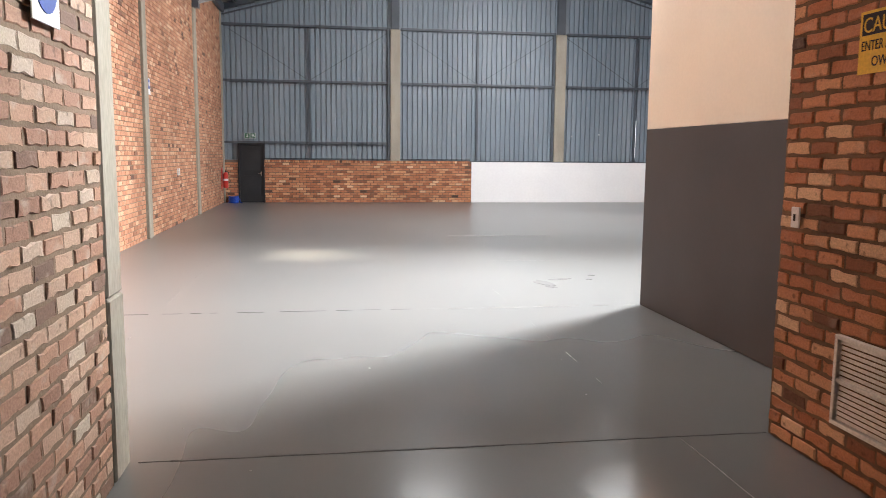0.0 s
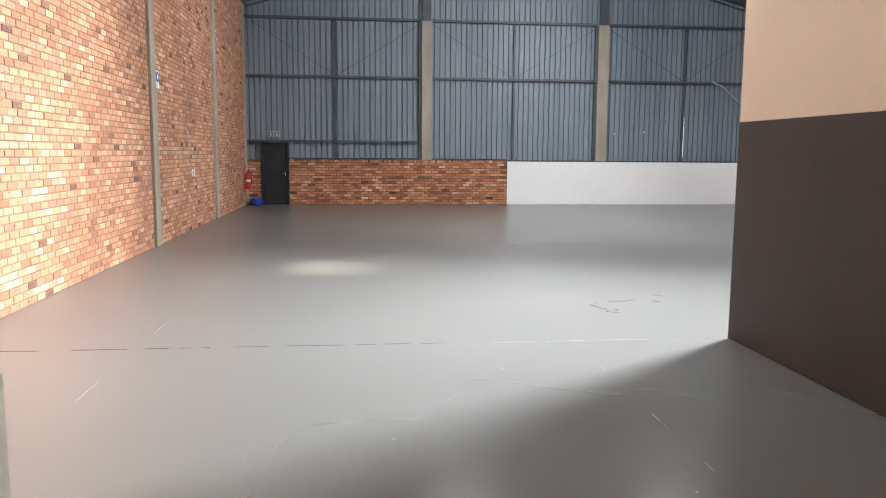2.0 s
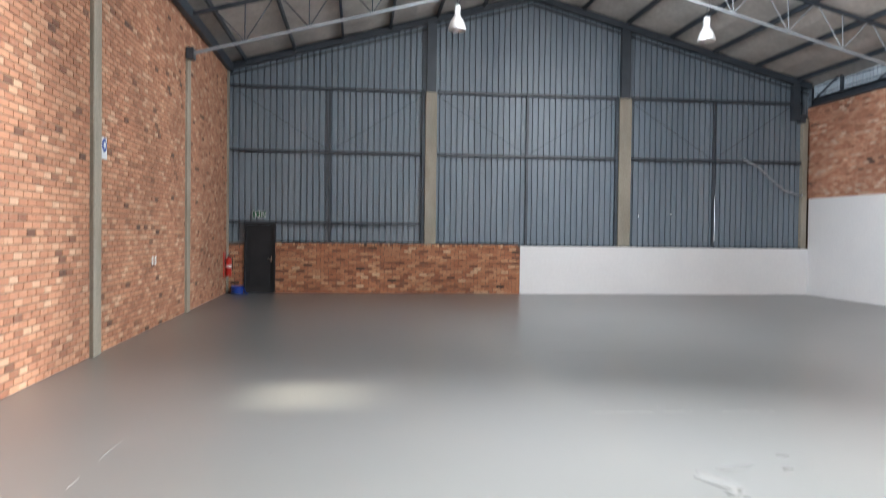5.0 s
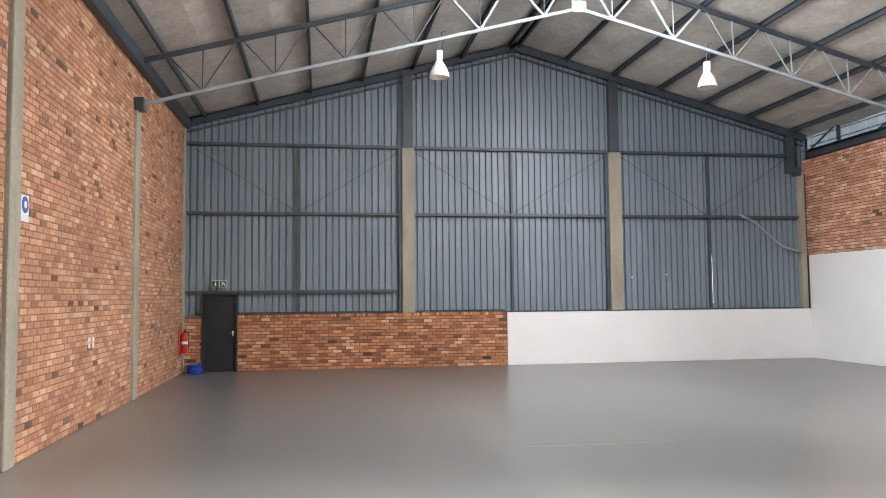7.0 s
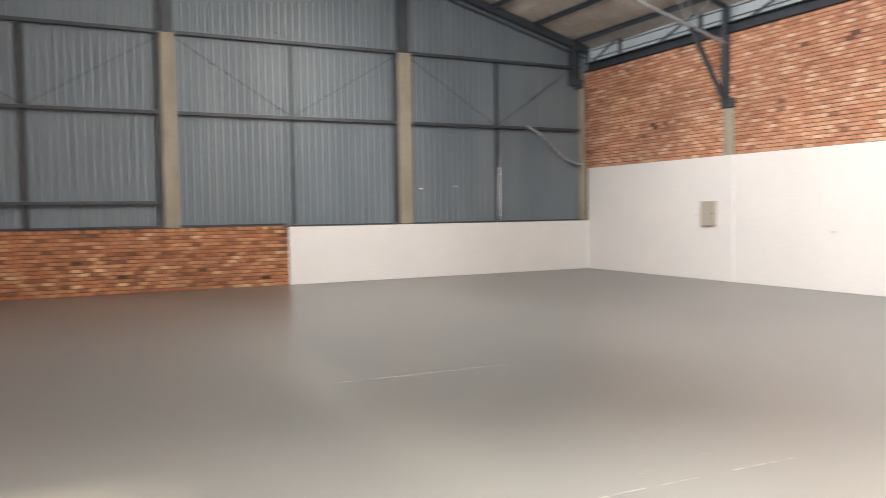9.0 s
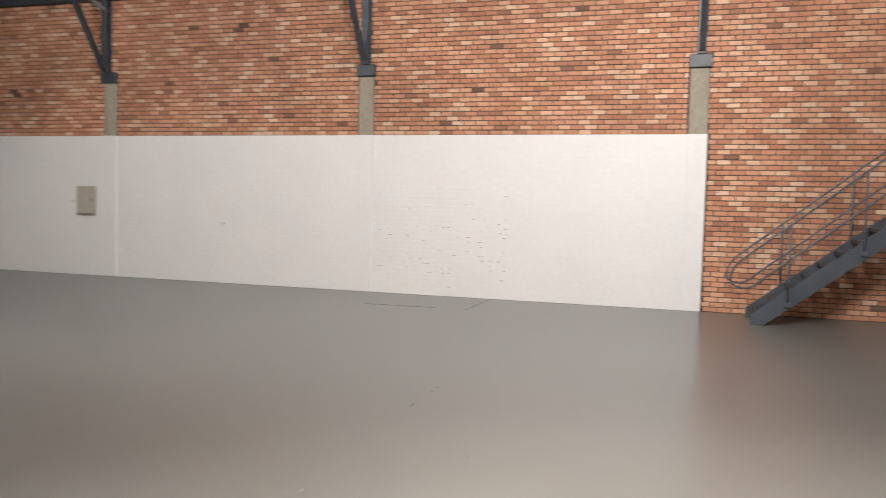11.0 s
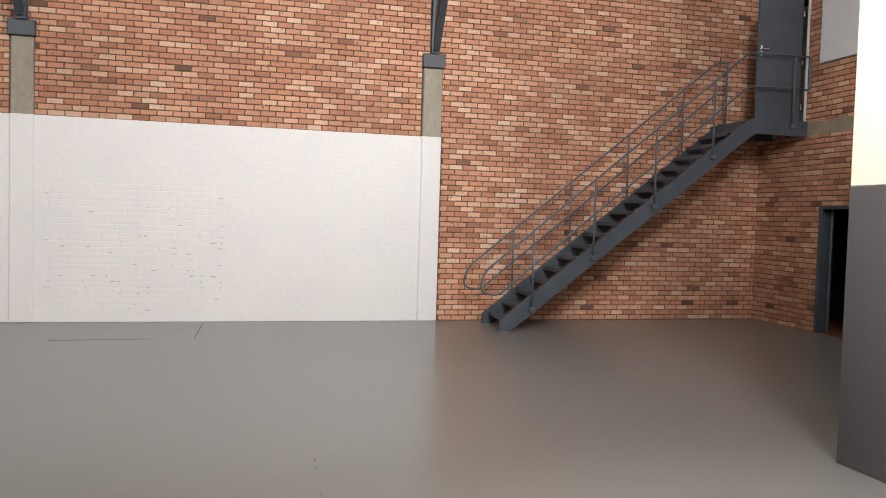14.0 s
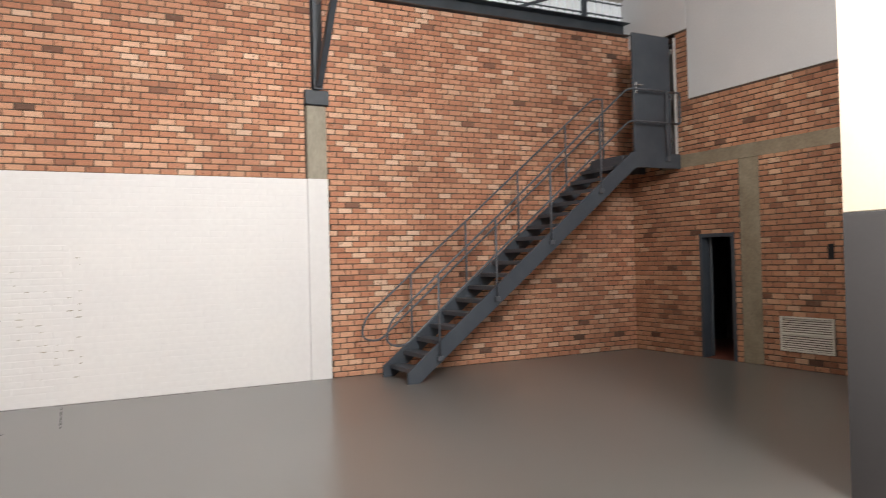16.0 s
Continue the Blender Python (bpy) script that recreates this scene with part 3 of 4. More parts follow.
upper = join(box(16.2, 16.3, 2.0, BACK - 0.31, 3.4, 6, 0), box(17.8, 17.9, 2.0, BACK - 0.31, 3.4, 6, 0), box(16.2, 17.9, 1.9, 2.0, 3.4, 6, 0), box(16.2, 17.9, 1.9, BACK - 0.31, 6, 6.1, 0), box(16.2, 17.9, 1.9, BACK - 0.02, 3.3, 3.43, 0))
put("wall_upper_room", upper, PLASTER, None, "pale walls of the upper room", "wall", kind="structure")

# roof: insulated slopes with skylight openings, sagging between purlins
PURLINS = [0.12 + 1.38 * k for k in range(7)]


def roof_slope(side):
    """One slope: rows of insulation that hang a little between the purlins, with the light strips left open."""
    vs, fs, index = [], [], {}
    ds = []
    for a, b in zip([-0.0] + PURLINS, PURLINS + [9.3]):
        ds += [a + (b - a) * k / 4 for k in range(4)]
    sky_ = [s for s in LIGHT_STRIPS if (s[0] - RIDGE_X) * side > 0][0]
    cut = [abs(sky_[0] - RIDGE_X) - sky_[3] / 2, abs(sky_[0] - RIDGE_X) + sky_[3] / 2]
    gap = [SUN_GAP[0] - RIDGE_X, SUN_GAP[1] - RIDGE_X] if side > 0 else []
    ds = sorted({round(d, 3) for d in [*ds, 9.3, *cut, *gap]})
    ys = sorted({round(v, 3) for v in [3.0 + 0.5 * k for k in range(51)] + [sky_[1], sky_[2], SUN_GAP[2], SUN_GAP[3]]})

    def vert(i, j):
        if (i, j) not in index:
            d, y = ds[i], ys[j]
            near = min(abs(d - p) for p in PURLINS)
            sag = 0.07 * min(near / 0.69, 1) * (0.7 + 0.6 * noise.noise((d * 1.3 * side, y * 0.8, 3)))
            x = RIDGE_X + side * d
            index[i, j] = len(vs)
            vs.append(Vector((x, y, roof_z(x) + 0.03 - sag)))
        return index[i, j]

    for i in range(len(ds) - 1):
        for j in range(len(ys) - 1):
            d, y = (ds[i] + ds[i + 1]) / 2, (ys[j] + ys[j + 1]) / 2
            if cut[0] < d < cut[1] and sky_[1] < y < sky_[2]:
                continue
            if gap and gap[0] < d < gap[1] and SUN_GAP[2] < y < SUN_GAP[3]:
                continue
            f = [vert(i, j), vert(i + 1, j), vert(i + 1, j + 1), vert(i, j + 1)]
            fs.append(f if side < 0 else f[::-1])
    return vs, fs


put("ceiling", join(roof_slope(-1), roof_slope(1)), INSUL, None, "grey sagging insulation between the purlins under the roof", "ceiling", kind="structure")
# the west sheet is an added glowing panel, out of view
for sx, y0, y1, w_ in LIGHT_STRIPS:
    a, b = sx - w_ / 2, sx + w_ / 2
    put("skylight", ([(a, y0, roof_z(a) + 0.06), (b, y0, roof_z(b) + 0.06), (b, y1, roof_z(b) + 0.06), (a, y1, roof_z(a) + 0.06)], [[0, 3, 2, 1]]), SKYLIGHT, None, "bright translucent fibreglass roof sheet, unseen length added to light the walls", "skylight", kind="structure")
# eaves closed above the walls
put("wall_eaves_west", box(-0.4, S_FACE - 0.001, 3.8, 28, 6.4, 7.0, 0), DARK_STEEL, None, "dark eaves closure", "wall", kind="structure")
put("wall_eaves_east", box(18.02, 18.1, 3.8, 28, 5.6, 7.0, 0), DARK_STEEL, None, "dark eaves closure", "wall", kind="structure")


# pilasters
def pilaster(name, x0, x1, y0, y1, top, label):
    return put(name, box(x0, x1, y0, y1, 0, top, 0.012), CONCRETE, None, label, "column", "concrete wall columns", "structure")


for yc in (16.42, 22.32):
    pilaster("column", -0.1, 0.03, yc - 0.16, yc + 0.16, 5.6, "slim pale concrete column in the brick wall")
pilaster("column", -0.1, 0.03, 27.42, 27.555, 6.4, "pale concrete corner column")
for y0, y1 in ((10.07, 10.38), (16.12, 16.42), (22.0, 22.31)):
    c = pilaster("column", 17.7, 17.9, y0, y1, 4.12, "bare concrete column, foot painted white")
    put("painted_foot", box(17.692, 17.9, y0 - 0.006, y1 + 0.006, 0.0, 3.012, 0.008), WHITE, c, "white painted foot of the column")
    put("steel_cap", box(17.64, 17.9, y0 - 0.03, y1 + 0.03, 4.12, 4.34, 0.008), DARK_STEEL, c, "dark steel cap")
put("column", box(17.48, 17.66, FAR - 0.02, FAR + 0.14, 1.44, 5.5, 0.012), CONCRETE, None, "slim grey concrete corner column above the low wall", "column", kind="structure")
for x0, x1 in ((5.66, 6.0), (11.56, 11.94)):
    c = put("column", box(x0, x1, FAR - 0.04, FAR + 0.13, 1.46, 5.95, 0.012), CONCRETE, None, "pale concrete gable column above the low wall", "column", "gable columns", "structure")
    xm = (x0 + x1) / 2
    put("steel_post", join(box(xm - 0.14, xm + 0.14, FAR - 0.02, FAR, 5.95, roof_z(xm) - 0.1, 0.002), box(xm - 0.14, xm + 0.14, FAR + 0.12, FAR + 0.14, 5.95, roof_z(xm) - 0.1, 0.002), box(xm - 0.008, xm + 0.008, FAR, FAR + 0.12, 5.95, roof_z(xm) - 0.1, 0.002)), DARK_STEEL, c, "dark steel post above the concrete")
    put("side_plate", box(x0 - 0.09, x0 - 0.005, FAR + 0.02, FAR + 0.13, 1.5, 5.95, 0.003), DARK_STEEL, c, "dark steel strip beside the column")

# gable steelwork
gable = thing("gable_frame", (0, 0, 0), "dark blue-grey steel rails and rafters across the gable", "steel frame", kind="structure")
for z in (4.13, 5.97):
    for x0, x1 in ((0.0, 5.63), (6.02, 11.54), (11.96, 17.45)):
        part("girt", channel((x0, FAR + 0.08, z), (x1, FAR + 0.08, z), 0.15, 0.075), DARK_STEEL, gable)
part("girt", channel((0.0, FAR + 0.08, 2.06), (5.55, FAR + 0.08, 2.06), 0.15, 0.075), DARK_STEEL, gable)
part("girt", channel((1.3, FAR + 0.08, 1.51), (8.5, FAR + 0.08, 1.51), 0.13, 0.04), DARK_STEEL, gable)
part("girt", channel((8.6, FAR + 0.08, 1.47), (17.5, FAR + 0.08, 1.47), 0.13, 0.03), DARK_STEEL, gable)
for x, z0 in ((2.88, 1.5), (8.745, 1.5), (14.63, 1.5)):
    part("mullion", box(x - 0.035, x + 0.035, FAR + 0.06, FAR + 0.13, z0, 5.93, 0.003), DARK_STEEL, gable)
for (xa, za), (xb, zb) in (((2.93, 4.2), (5.6, 5.85)), ((2.83, 4.2), (0.2, 5.85)), ((6.05, 5.85), (8.69, 4.2)), ((8.8, 4.2), (11.5, 5.85)), ((12.0, 5.85), (14.58, 4.2)), ((14.68, 4.2), (17.1, 5.85))):
    part("brace", bar((xa, FAR + 0.13, za), (xb, FAR + 0.13, zb), 0.014, 0.016), DARK_STEEL, gable)
for side in (-1, 1):
    xe = RIDGE_X + side * 8.85
    part("rafter", channel((RIDGE_X, FAR + 0.02, RIDGE_Z - 0.14), (xe, FAR + 0.02, roof_z(xe) - 0.14), 0.16, 0.2), DARK_STEEL, gable)
    part("rafter_plate", bar((RIDGE_X, FAR + 0.1, RIDGE_Z - 0.36), (xe, FAR + 0.1, roof_z(xe) - 0.36), 0.05, 0.05), DARK_STEEL, gable)
part("corner_post", join(box(17.12, 17.36, FAR - 0.04, FAR - 0.02, 5.45, 6.62, 0.003), box(17.12, 17.36, FAR + 0.11, FAR + 0.13, 5.45, 6.62, 0.003), box(17.23, 17.25, FAR - 0.02, FAR + 0.11, 5.45, 6.62, 0.002)), DARK_STEEL, gable)
part("corner_bracket", box(17.362, 17.56, FAR - 0.03, FAR + 0.13, 5.36, 5.62, 0.006), DARK_STEEL, gable)
part("conduit", tube([(15.56, FAR - 0.02, 4.19), (16.0, FAR - 0.02, 3.98), (16.5, FAR - 0.02, 3.55), (16.9, FAR - 0.02, 3.25), (17.3, FAR - 0.02, 3.13), (17.5, FAR - 0.02, 3.12)], 0.035, 8), TRUSS, gable, "bent grey pipe", True)
part("light_slit", box(14.672, 14.678, FAR + 0.05, FAR + 0.058, 1.62, 3.0, 0), DAYGAP, gable, "thin slit of daylight")
for x, z in ((12.27, 2.39), (13.31, 2.46)):
    part("rivet_hole", box(x - 0.014, x + 0.014, FAR + 0.152, FAR + 0.158, z - 0.014, z + 0.014, 0), DAYGAP, gable, "small hole with daylight behind")

# purlins
for side in (-1, 1):
    for d in PURLINS:
        x = RIDGE_X + side * d
        put("purlin", channel((x, 4.0, roof_z(x) - 0.05), (x, CLAD_Y, roof_z(x) - 0.05), 0.06, 0.13, 0.008), DARK_STEEL, None, "dark steel purlin under the roof insulation", "purlin", "roof purlins", "structure")
for x in (0.07, 17.92):
    put("eaves_beam", channel((x, 4.0, roof_z(x) - 0.2), (x, FAR, roof_z(x) - 0.2), 0.12, 0.25), DARK_STEEL, None, "dark steel eaves beam", "beam", "eaves beams", "structure")


def truss(y):
    """A scissor truss: raised bottom chord, rafters, struts in Vs."""
    t = thing("roof_truss", (0, y, 0), "grey painted light steel roof truss spanning the hall", "truss", "roof trusses")

    def bz(x):
        return 7.95 - (7.95 - 5.62) * abs(x - RIDGE_X) / 8.82

    for side in (-1, 1):
        xe = RIDGE_X + side * 8.8
        part("bottom_chord", bar((RIDGE_X, 0, 7.95), (xe, 0, 5.62), 0.065, 0.065), TRUSS, t)
        part("top_chord", bar((RIDGE_X, 0, RIDGE_Z - 0.18), (xe, 0, roof_z(xe) - 0.18), 0.08, 0.09), DARK_STEEL, t)
        for k in range(6):
            xb = RIDGE_X + side * (1.38 * k + 0.75)
            # outer west struts and all west hangers coloured darker for the shade there
            for d in (-0.62, 0.64):
                xt = xb + side * d
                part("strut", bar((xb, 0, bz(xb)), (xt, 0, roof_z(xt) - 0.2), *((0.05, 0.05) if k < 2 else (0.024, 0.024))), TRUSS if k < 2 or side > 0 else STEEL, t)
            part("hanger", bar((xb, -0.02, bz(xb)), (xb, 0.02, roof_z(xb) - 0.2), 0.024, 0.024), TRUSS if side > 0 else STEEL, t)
    part("king_post", bar((RIDGE_X, 0, 7.95), (RIDGE_X, 0, RIDGE_Z - 0.2), 0.07, 0.07), TRUSS, t)
    part("gusset", box(RIDGE_X - 0.16, RIDGE_X + 0.16, -0.055, -0.047, 7.86, 8.1, 0.001), TRUSS, t)
    part("foot_bracket", box(-0.0, 0.16, -0.14, 0.14, 5.5, 5.74, 0.006), DARK_STEEL, t)
    part("stub_post", join(box(17.58, 17.6, -0.07, 0.07, 4.34, 6.5, 0.002), box(17.71, 17.735, -0.07, 0.07, 4.34, 6.5, 0.002), box(17.6, 17.71, -0.006, 0.006, 4.34, 6.5, 0.001)), STEEL, t, "blue-grey steel post")
    part("knee_brace", channel((17.55, 0, 4.4), (16.55, 0, 5.9), 0.09, 0.09, 0.01, up=(0, 1, 0)), DARK_STEEL, t, "dark steel knee brace")
    return t


for y in (10.22, 16.27, 22.2):
    truss(y)

# clerestory strip above the east brickwork
cler = thing("clerestory_frame", (0, 0, 0), "dark steel frame of the strip above the brick wall", "steel frame", kind="structure")
part("beam", channel((W_FACE - 0.02, 4.1, 5.98), (W_FACE - 0.02, FAR, 5.98), 0.2, 0.24), DARK_STEEL, cler)
part("beam", bar((W_FACE + 0.1, 4.1, 6.72), (W_FACE + 0.1, FAR, 6.72), 0.08, 0.06), DARK_STEEL, cler)
for k in range(8):
    y = 5.0 + 3.03 * k
    if y < FAR:
        part("stud", box(W_FACE + 0.06, W_FACE + 0.14, y - 0.04, y + 0.04, 6.1, 6.7, 0.003), DARK_STEEL, cler)
        part("brace", bar((W_FACE + 0.1, y, 6.68), (W_FACE + 0.1, min(y + 1.5, 27.5), 6.14), 0.03, 0.05), DARK_STEEL, cler)


def side_sheet(y0, y1):
    g = sheeting(y0, y1, 5.85, lambda v: 6.85, 0)
    return [Vector((W_FACE + 0.17 + v.y, v.x, v.z)) for v in g[0]], g[1]


put("side_cladding", side_sheet(10.0, 27.7), LIT_SIDE_SHEET, None, "blue-grey profiled sheeting above the brick wall, coloured paler with a faint glow", "cladding", kind="structure")
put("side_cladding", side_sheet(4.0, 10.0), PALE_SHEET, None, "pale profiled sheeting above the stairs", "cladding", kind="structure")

# ---------------------------------------------------------------- things: far end
door = thing("door_1", (0.51, FAR - 0.02, 0), "closed black steel door in the low brick wall", "door", kind="structure")
part("door_frame", join(box(-0.05, 0.0, -0.03, 0.1, 0, 2.03, 0.003), box(0.783, 0.833, -0.03, 0.1, 0, 2.03, 0.003), box(0, 0.783, -0.03, 0.1, 1.976, 2.03, 0.003)), BLACK, door)
leaf = part("door_leaf", box(0.004, 0.779, 0.03, 0.075, 0.01, 1.972, 0.004), BLACK, door)
for z in (0.25, 1.1):
    part("panel", box(0.1, 0.68, 0.02, 0.031, z, z + 0.68, 0.008), BLACK, leaf)
part("handle", join(tube([(0.72, 0.03, 1.0), (0.72, -0.02, 1.0), (0.62, -0.02, 1.0)], 0.009, 8), box(0.7, 0.74, 0.022, 0.032, 0.92, 1.06, 0.003)), CHROME, leaf, "small steel lever handle")

sign = thing("exit_sign", (0.876, FAR + 0.03, 2.28), "small green and white emergency exit sign on the sheeting", "sign")
part("plate", box(-0.19, 0.19, -0.01, 0.01, -0.09, 0.09, 0.002), SIGN_WHITE, sign)
for x in (-0.095, 0.095):
    part("panel", box(x - 0.085, x + 0.085, -0.014, -0.009, -0.08, 0.08, 0.001), GREEN, sign)
arrow = join(box(-0.107, -0.083, -0.018, -0.013, -0.02, 0.06, 0.001), ([(-0.14, -0.018, -0.015), (-0.05, -0.018, -0.015), (-0.095, -0.018, -0.065)], [[0, 2, 1]]))
part("arrow", arrow, SIGN_WHITE, sign)
part("pictogram", join(box(0.06, 0.085, -0.018, -0.013, -0.06, 0.06, 0.001), bar((0.1, -0.016, 0.03), (0.15, -0.016, -0.05), 0.004, 0.03), bar((0.1, -0.016, 0.0), (0.13, -0.016, 0.045), 0.004, 0.02)), SIGN_WHITE, sign)

ext = thing("fire_extinguisher", (0.1, 27.12, 0.52), "red fire extinguisher hung on the brick wall", "fire extinguisher")
part("body", lathe([(0.0, 0.0), (0.07, 0.0), (0.082, 0.015), (0.083, 0.46), (0.07, 0.5), (0.03, 0.52), (0.028, 0.535), (0.0, 0.535)]), RED, ext, smooth=True)
part("label", lathe([(0.0842, 0.24), (0.0842, 0.31)]), SIGN_WHITE, ext, "white label", smooth=True)
part("valve", box(-0.02, 0.02, -0.03, 0.03, 0.53, 0.58, 0.004), BLACK, ext)
part("lever", bar((0, -0.02, 0.58), (0.0, 0.11, 0.62), 0.02, 0.012), BLACK, ext)
part("hose", tube([(0.02, 0, 0.56), (0.09, 0, 0.53), (0.11, 0, 0.4), (0.1, 0, 0.15)], 0.011, 8), BLACK, ext, smooth=True)
part("bracket", box(-0.125, -0.08, -0.03, 0.03, 0.3, 0.48, 0.003), DARK_STEEL, ext)
put("backing_board", box(-0.029, 0.0, 26.95, 27.3, 0.5, 1.2, 0.003), RED, None, "red board behind the fire extinguisher", "sign board")

coil = thing("hose_coil", (0.33, 27.2, 0), "coiled blue hose lying in the corner", "hose")
for k in range(7):
    ang = 0.16 * k
    pts = [(0.16 * math.cos(a) * (1 - 0.05 * (k % 3)), 0.15 * math.sin(a), 0.03 + 0.032 * k + 0.012 * math.sin(2 * a + ang)) for a in [2 * math.pi * i / 24 for i in range(24)]]
    part("loop", tube(pts, 0.017, 8, True), BLUE, coil, smooth=True)
part("loose_end", tube([(0.15, 0.02, 0.2), (0.2, 0.05, 0.1), (0.22, 0.04, 0.018), (0.28, -0.05, 0.018)], 0.017, 8), BLUE, coil, smooth=True)


def round_sign(at, w, h, label):
    """A white plate with a blue disc; local x to its right, local y towards the viewer."""
    s = thing("safety_sign", at, label, "sign")
    part("plate", box(-w / 2, w / 2, 0.0, 0.006, 0, h, 0.001), SIGN_WHITE, s)
    r = w * 0.42
    disc = move(lathe([(0.0, 0.004), (r, 0.004), (r, 0.0), (0.0, 0.0)], 28), Matrix.Translation((0, 0.0061, h - w * 0.48)) @ Matrix.Rotation(radians(-90), 4, "X"))
    part("disc", disc, SIGN_BLUE, s)
    inner = move(lathe([(0.0, 0.003), (r * 0.45, 0.003), (r * 0.45, 0.0)], 16), Matrix.Translation((0, 0.0102, h - w * 0.48)) @ Matrix.Rotation(radians(-90), 4, "X"))
    part("pictogram", inner, SIGN_WHITE, s)
    return s


round_sign(frame_of((-0.018, 16.82, 2.84), (0, 1, 0), (1, 0, 0)), 0.24, 0.32, "white safety sign with a blue disc on the brick wall")
round_sign(frame_of((OPEN_L + 0.016, 3.9, 2.2), (0, 1, 0), (1, 0, 0)), 0.3, 0.31, "white safety sign with a blue disc in the passage")


def socket_plate(at, w, h, label, switch=True, paint=None):
    s = thing("light_switch" if switch else "wall_socket", at, label, "switch" if switch else "socket")
    part("plate", box(-w / 2, w / 2, 0, 0.012, -h / 2, h / 2, 0.003), paint or SIGN_WHITE, s)
    if switch:
        part("rocker", box(-0.009, 0.009, 0.012, 0.018, -0.02, 0.02, 0.002), BLACK, s)
    else:
        for x in (-w / 4, w / 4):
            part("outlet", box(x - 0.012, x + 0.012, 0.012, 0.015, -0.015, 0.015, 0.002), BEIGE, s)
    return s


socket_plate(frame_of((OPEN_R - 0.01, 4.72, 1.365), (0, -1, 0), (-1, 0, 0)), 0.075, 0.12, "white light switch on the brick passage wall")
socket_plate(frame_of((-0.018, 19.5, 1.24), (0, 1, 0), (1, 0, 0)), 0.09, 0.16, "white wall socket on the brick wall", False)
socket_plate(frame_of((-0.018, 19.7, 1.24), (0, 1, 0), (1, 0, 0)), 0.09, 0.16, "white wall socket on the brick wall", False)
socket_plate(frame_of((W_FACE - 0.012, 23.13, 1.6), (0, 1, 0), (-1, 0, 0)), 0.1, 0.14, "white wall socket on the white wall", False)
socket_plate(frame_of((W_FACE - 0.012, 19.39, 1.23), (0, 1, 0), (-1, 0, 0)), 0.14, 0.1, "white wall socket on the white wall", False)

db = thing("distribution_box", (W_FACE - 0.012, 22.74, 1.33), "beige steel electrical box on the white wall", "electrical box")
part("body", box(-0.1, 0, -0.22, 0.22, 0, 0.6, 0.006), BEIGE, db)
dl = part("door", box(-0.114, -0.101, -0.205, 0.205, 0.015, 0.585, 0.004), BEIGE, db)
part("latch", box(-0.124, -0.114, -0.19, -0.165, 0.28, 0.33, 0.003), DARK_STEEL, dl)


def pendant(x, y, z, hang):
    """A high-bay lamp: gear box and spun bell reflector, hung by a chain."""
    p = thing("pendant_lamp", (x, y, z), "white high-bay lamp with a bell reflector hung from the truss", "lamp", "high-bay lamps")
    part("shade", lathe([(0.2, 0.0), (0.205, 0.02), (0.19, 0.1), (0.14, 0.22), (0.085, 0.31), (0.07, 0.34)], 28), ALU, p, smooth=True)
    part("gear_box", box(-0.06, 0.06, -0.06, 0.06, 0.34, 0.56, 0.012), SIGN_WHITE, p)
    part("bulb", lathe([(0.0, 0.06), (0.05, 0.08), (0.055, 0.14), (0.03, 0.26), (0.03, 0.34)], 14), SIGN_WHITE, p, smooth=True)
    part("hook", tube([(0, 0, 0.56), (0, 0, hang)], 0.008, 6), DARK_STEEL, p)
    part("cable", tube([(0.03, 0, 0.56), (0.09, 0.02, 0.75), (0.05, 0.03, 0.95), (0.14, 0.0, hang + 0.15)], 0.008, 6), BLACK, p, smooth=True)
    return p


pendant(5.88, 22.2, 6.36, 0.82)
pendant(11.75, 22.2, 6.36, 0.82)


def louvre(at, w, h, slats, label):
    """A louvred vent: frame, centre rail, sloping slats; face along local y."""
    v = thing("wall_vent", at, label, "vent")
    part("frame", join(box(0, w, 0, 0.03, 0, 0.025, 0.003), box(0, w, 0, 0.03, h - 0.025, h, 0.003), box(0, 0.025, 0, 0.03, 0.025, h - 0.025, 0.003), box(w - 0.025, w, 0, 0.03, 0.025, h - 0.025, 0.003)), VENT, v)
    part("centre_rail", box(0.025, w - 0.025, 0.002, 0.026, h / 2 - 0.01, h / 2 + 0.01, 0.002), VENT, v)
    part("backing", box(0.01, w - 0.01, -0.03, -0.02, 0.01, h - 0.01, 0), BLACK, v)
    step = (h - 0.05) / slats
    for k in range(slats):
        z = 0.025 + (k + 0.5) * step
        part("slat", bar((0.025, 0.008, z), (w - 0.025, 0.008, z), 0.004, step * 0.66, (0, -0.6, 1), 0.001), VENT, v)
    return v


louvre(frame_of((OPEN_R - 0.004, 4.28, 0.29), (0, -1, 0), (-1, 0, 0)), 0.99, 0.49, 16, "cream louvred metal vent low in the brick passage wall")
louvre(frame_of((14.56, BACK + 0.002, 0.26), (-1, 0, 0), (0, 1, 0)), 0.89, 0.52, 14, "cream louvred metal vent low in the brick wall")


def letters(text, size, m, material, parent, squeeze=1.0):
    """Writing as a thin mesh of its own."""
    cu = bpy.data.curves.new("text", "FONT")
    cu.body, cu.size, cu.extrude = text, size, 0.001
    tmp = bpy.data.objects.new("text", cu)
    scene.collection.objects.link(tmp)
    me = bpy.data.meshes.new_from_object(tmp.evaluated_get(bpy.context.evaluated_depsgraph_get()))
    bpy.data.objects.remove(tmp)
    me.transform(m @ Matrix.Diagonal((squeeze, 1, 1, 1)))
    me.materials.clear()
    me.materials.append(material)
    ob = new("lettering", me)
    ob.parent = parent
    return ob


cs = thing("caution_sign", frame_of((OPEN_R - 0.012, 4.28, 2.13), (0, -1, 0), (-1, 0, 0)), "yellow caution sign with black lettering on the brick passage wall", "sign")
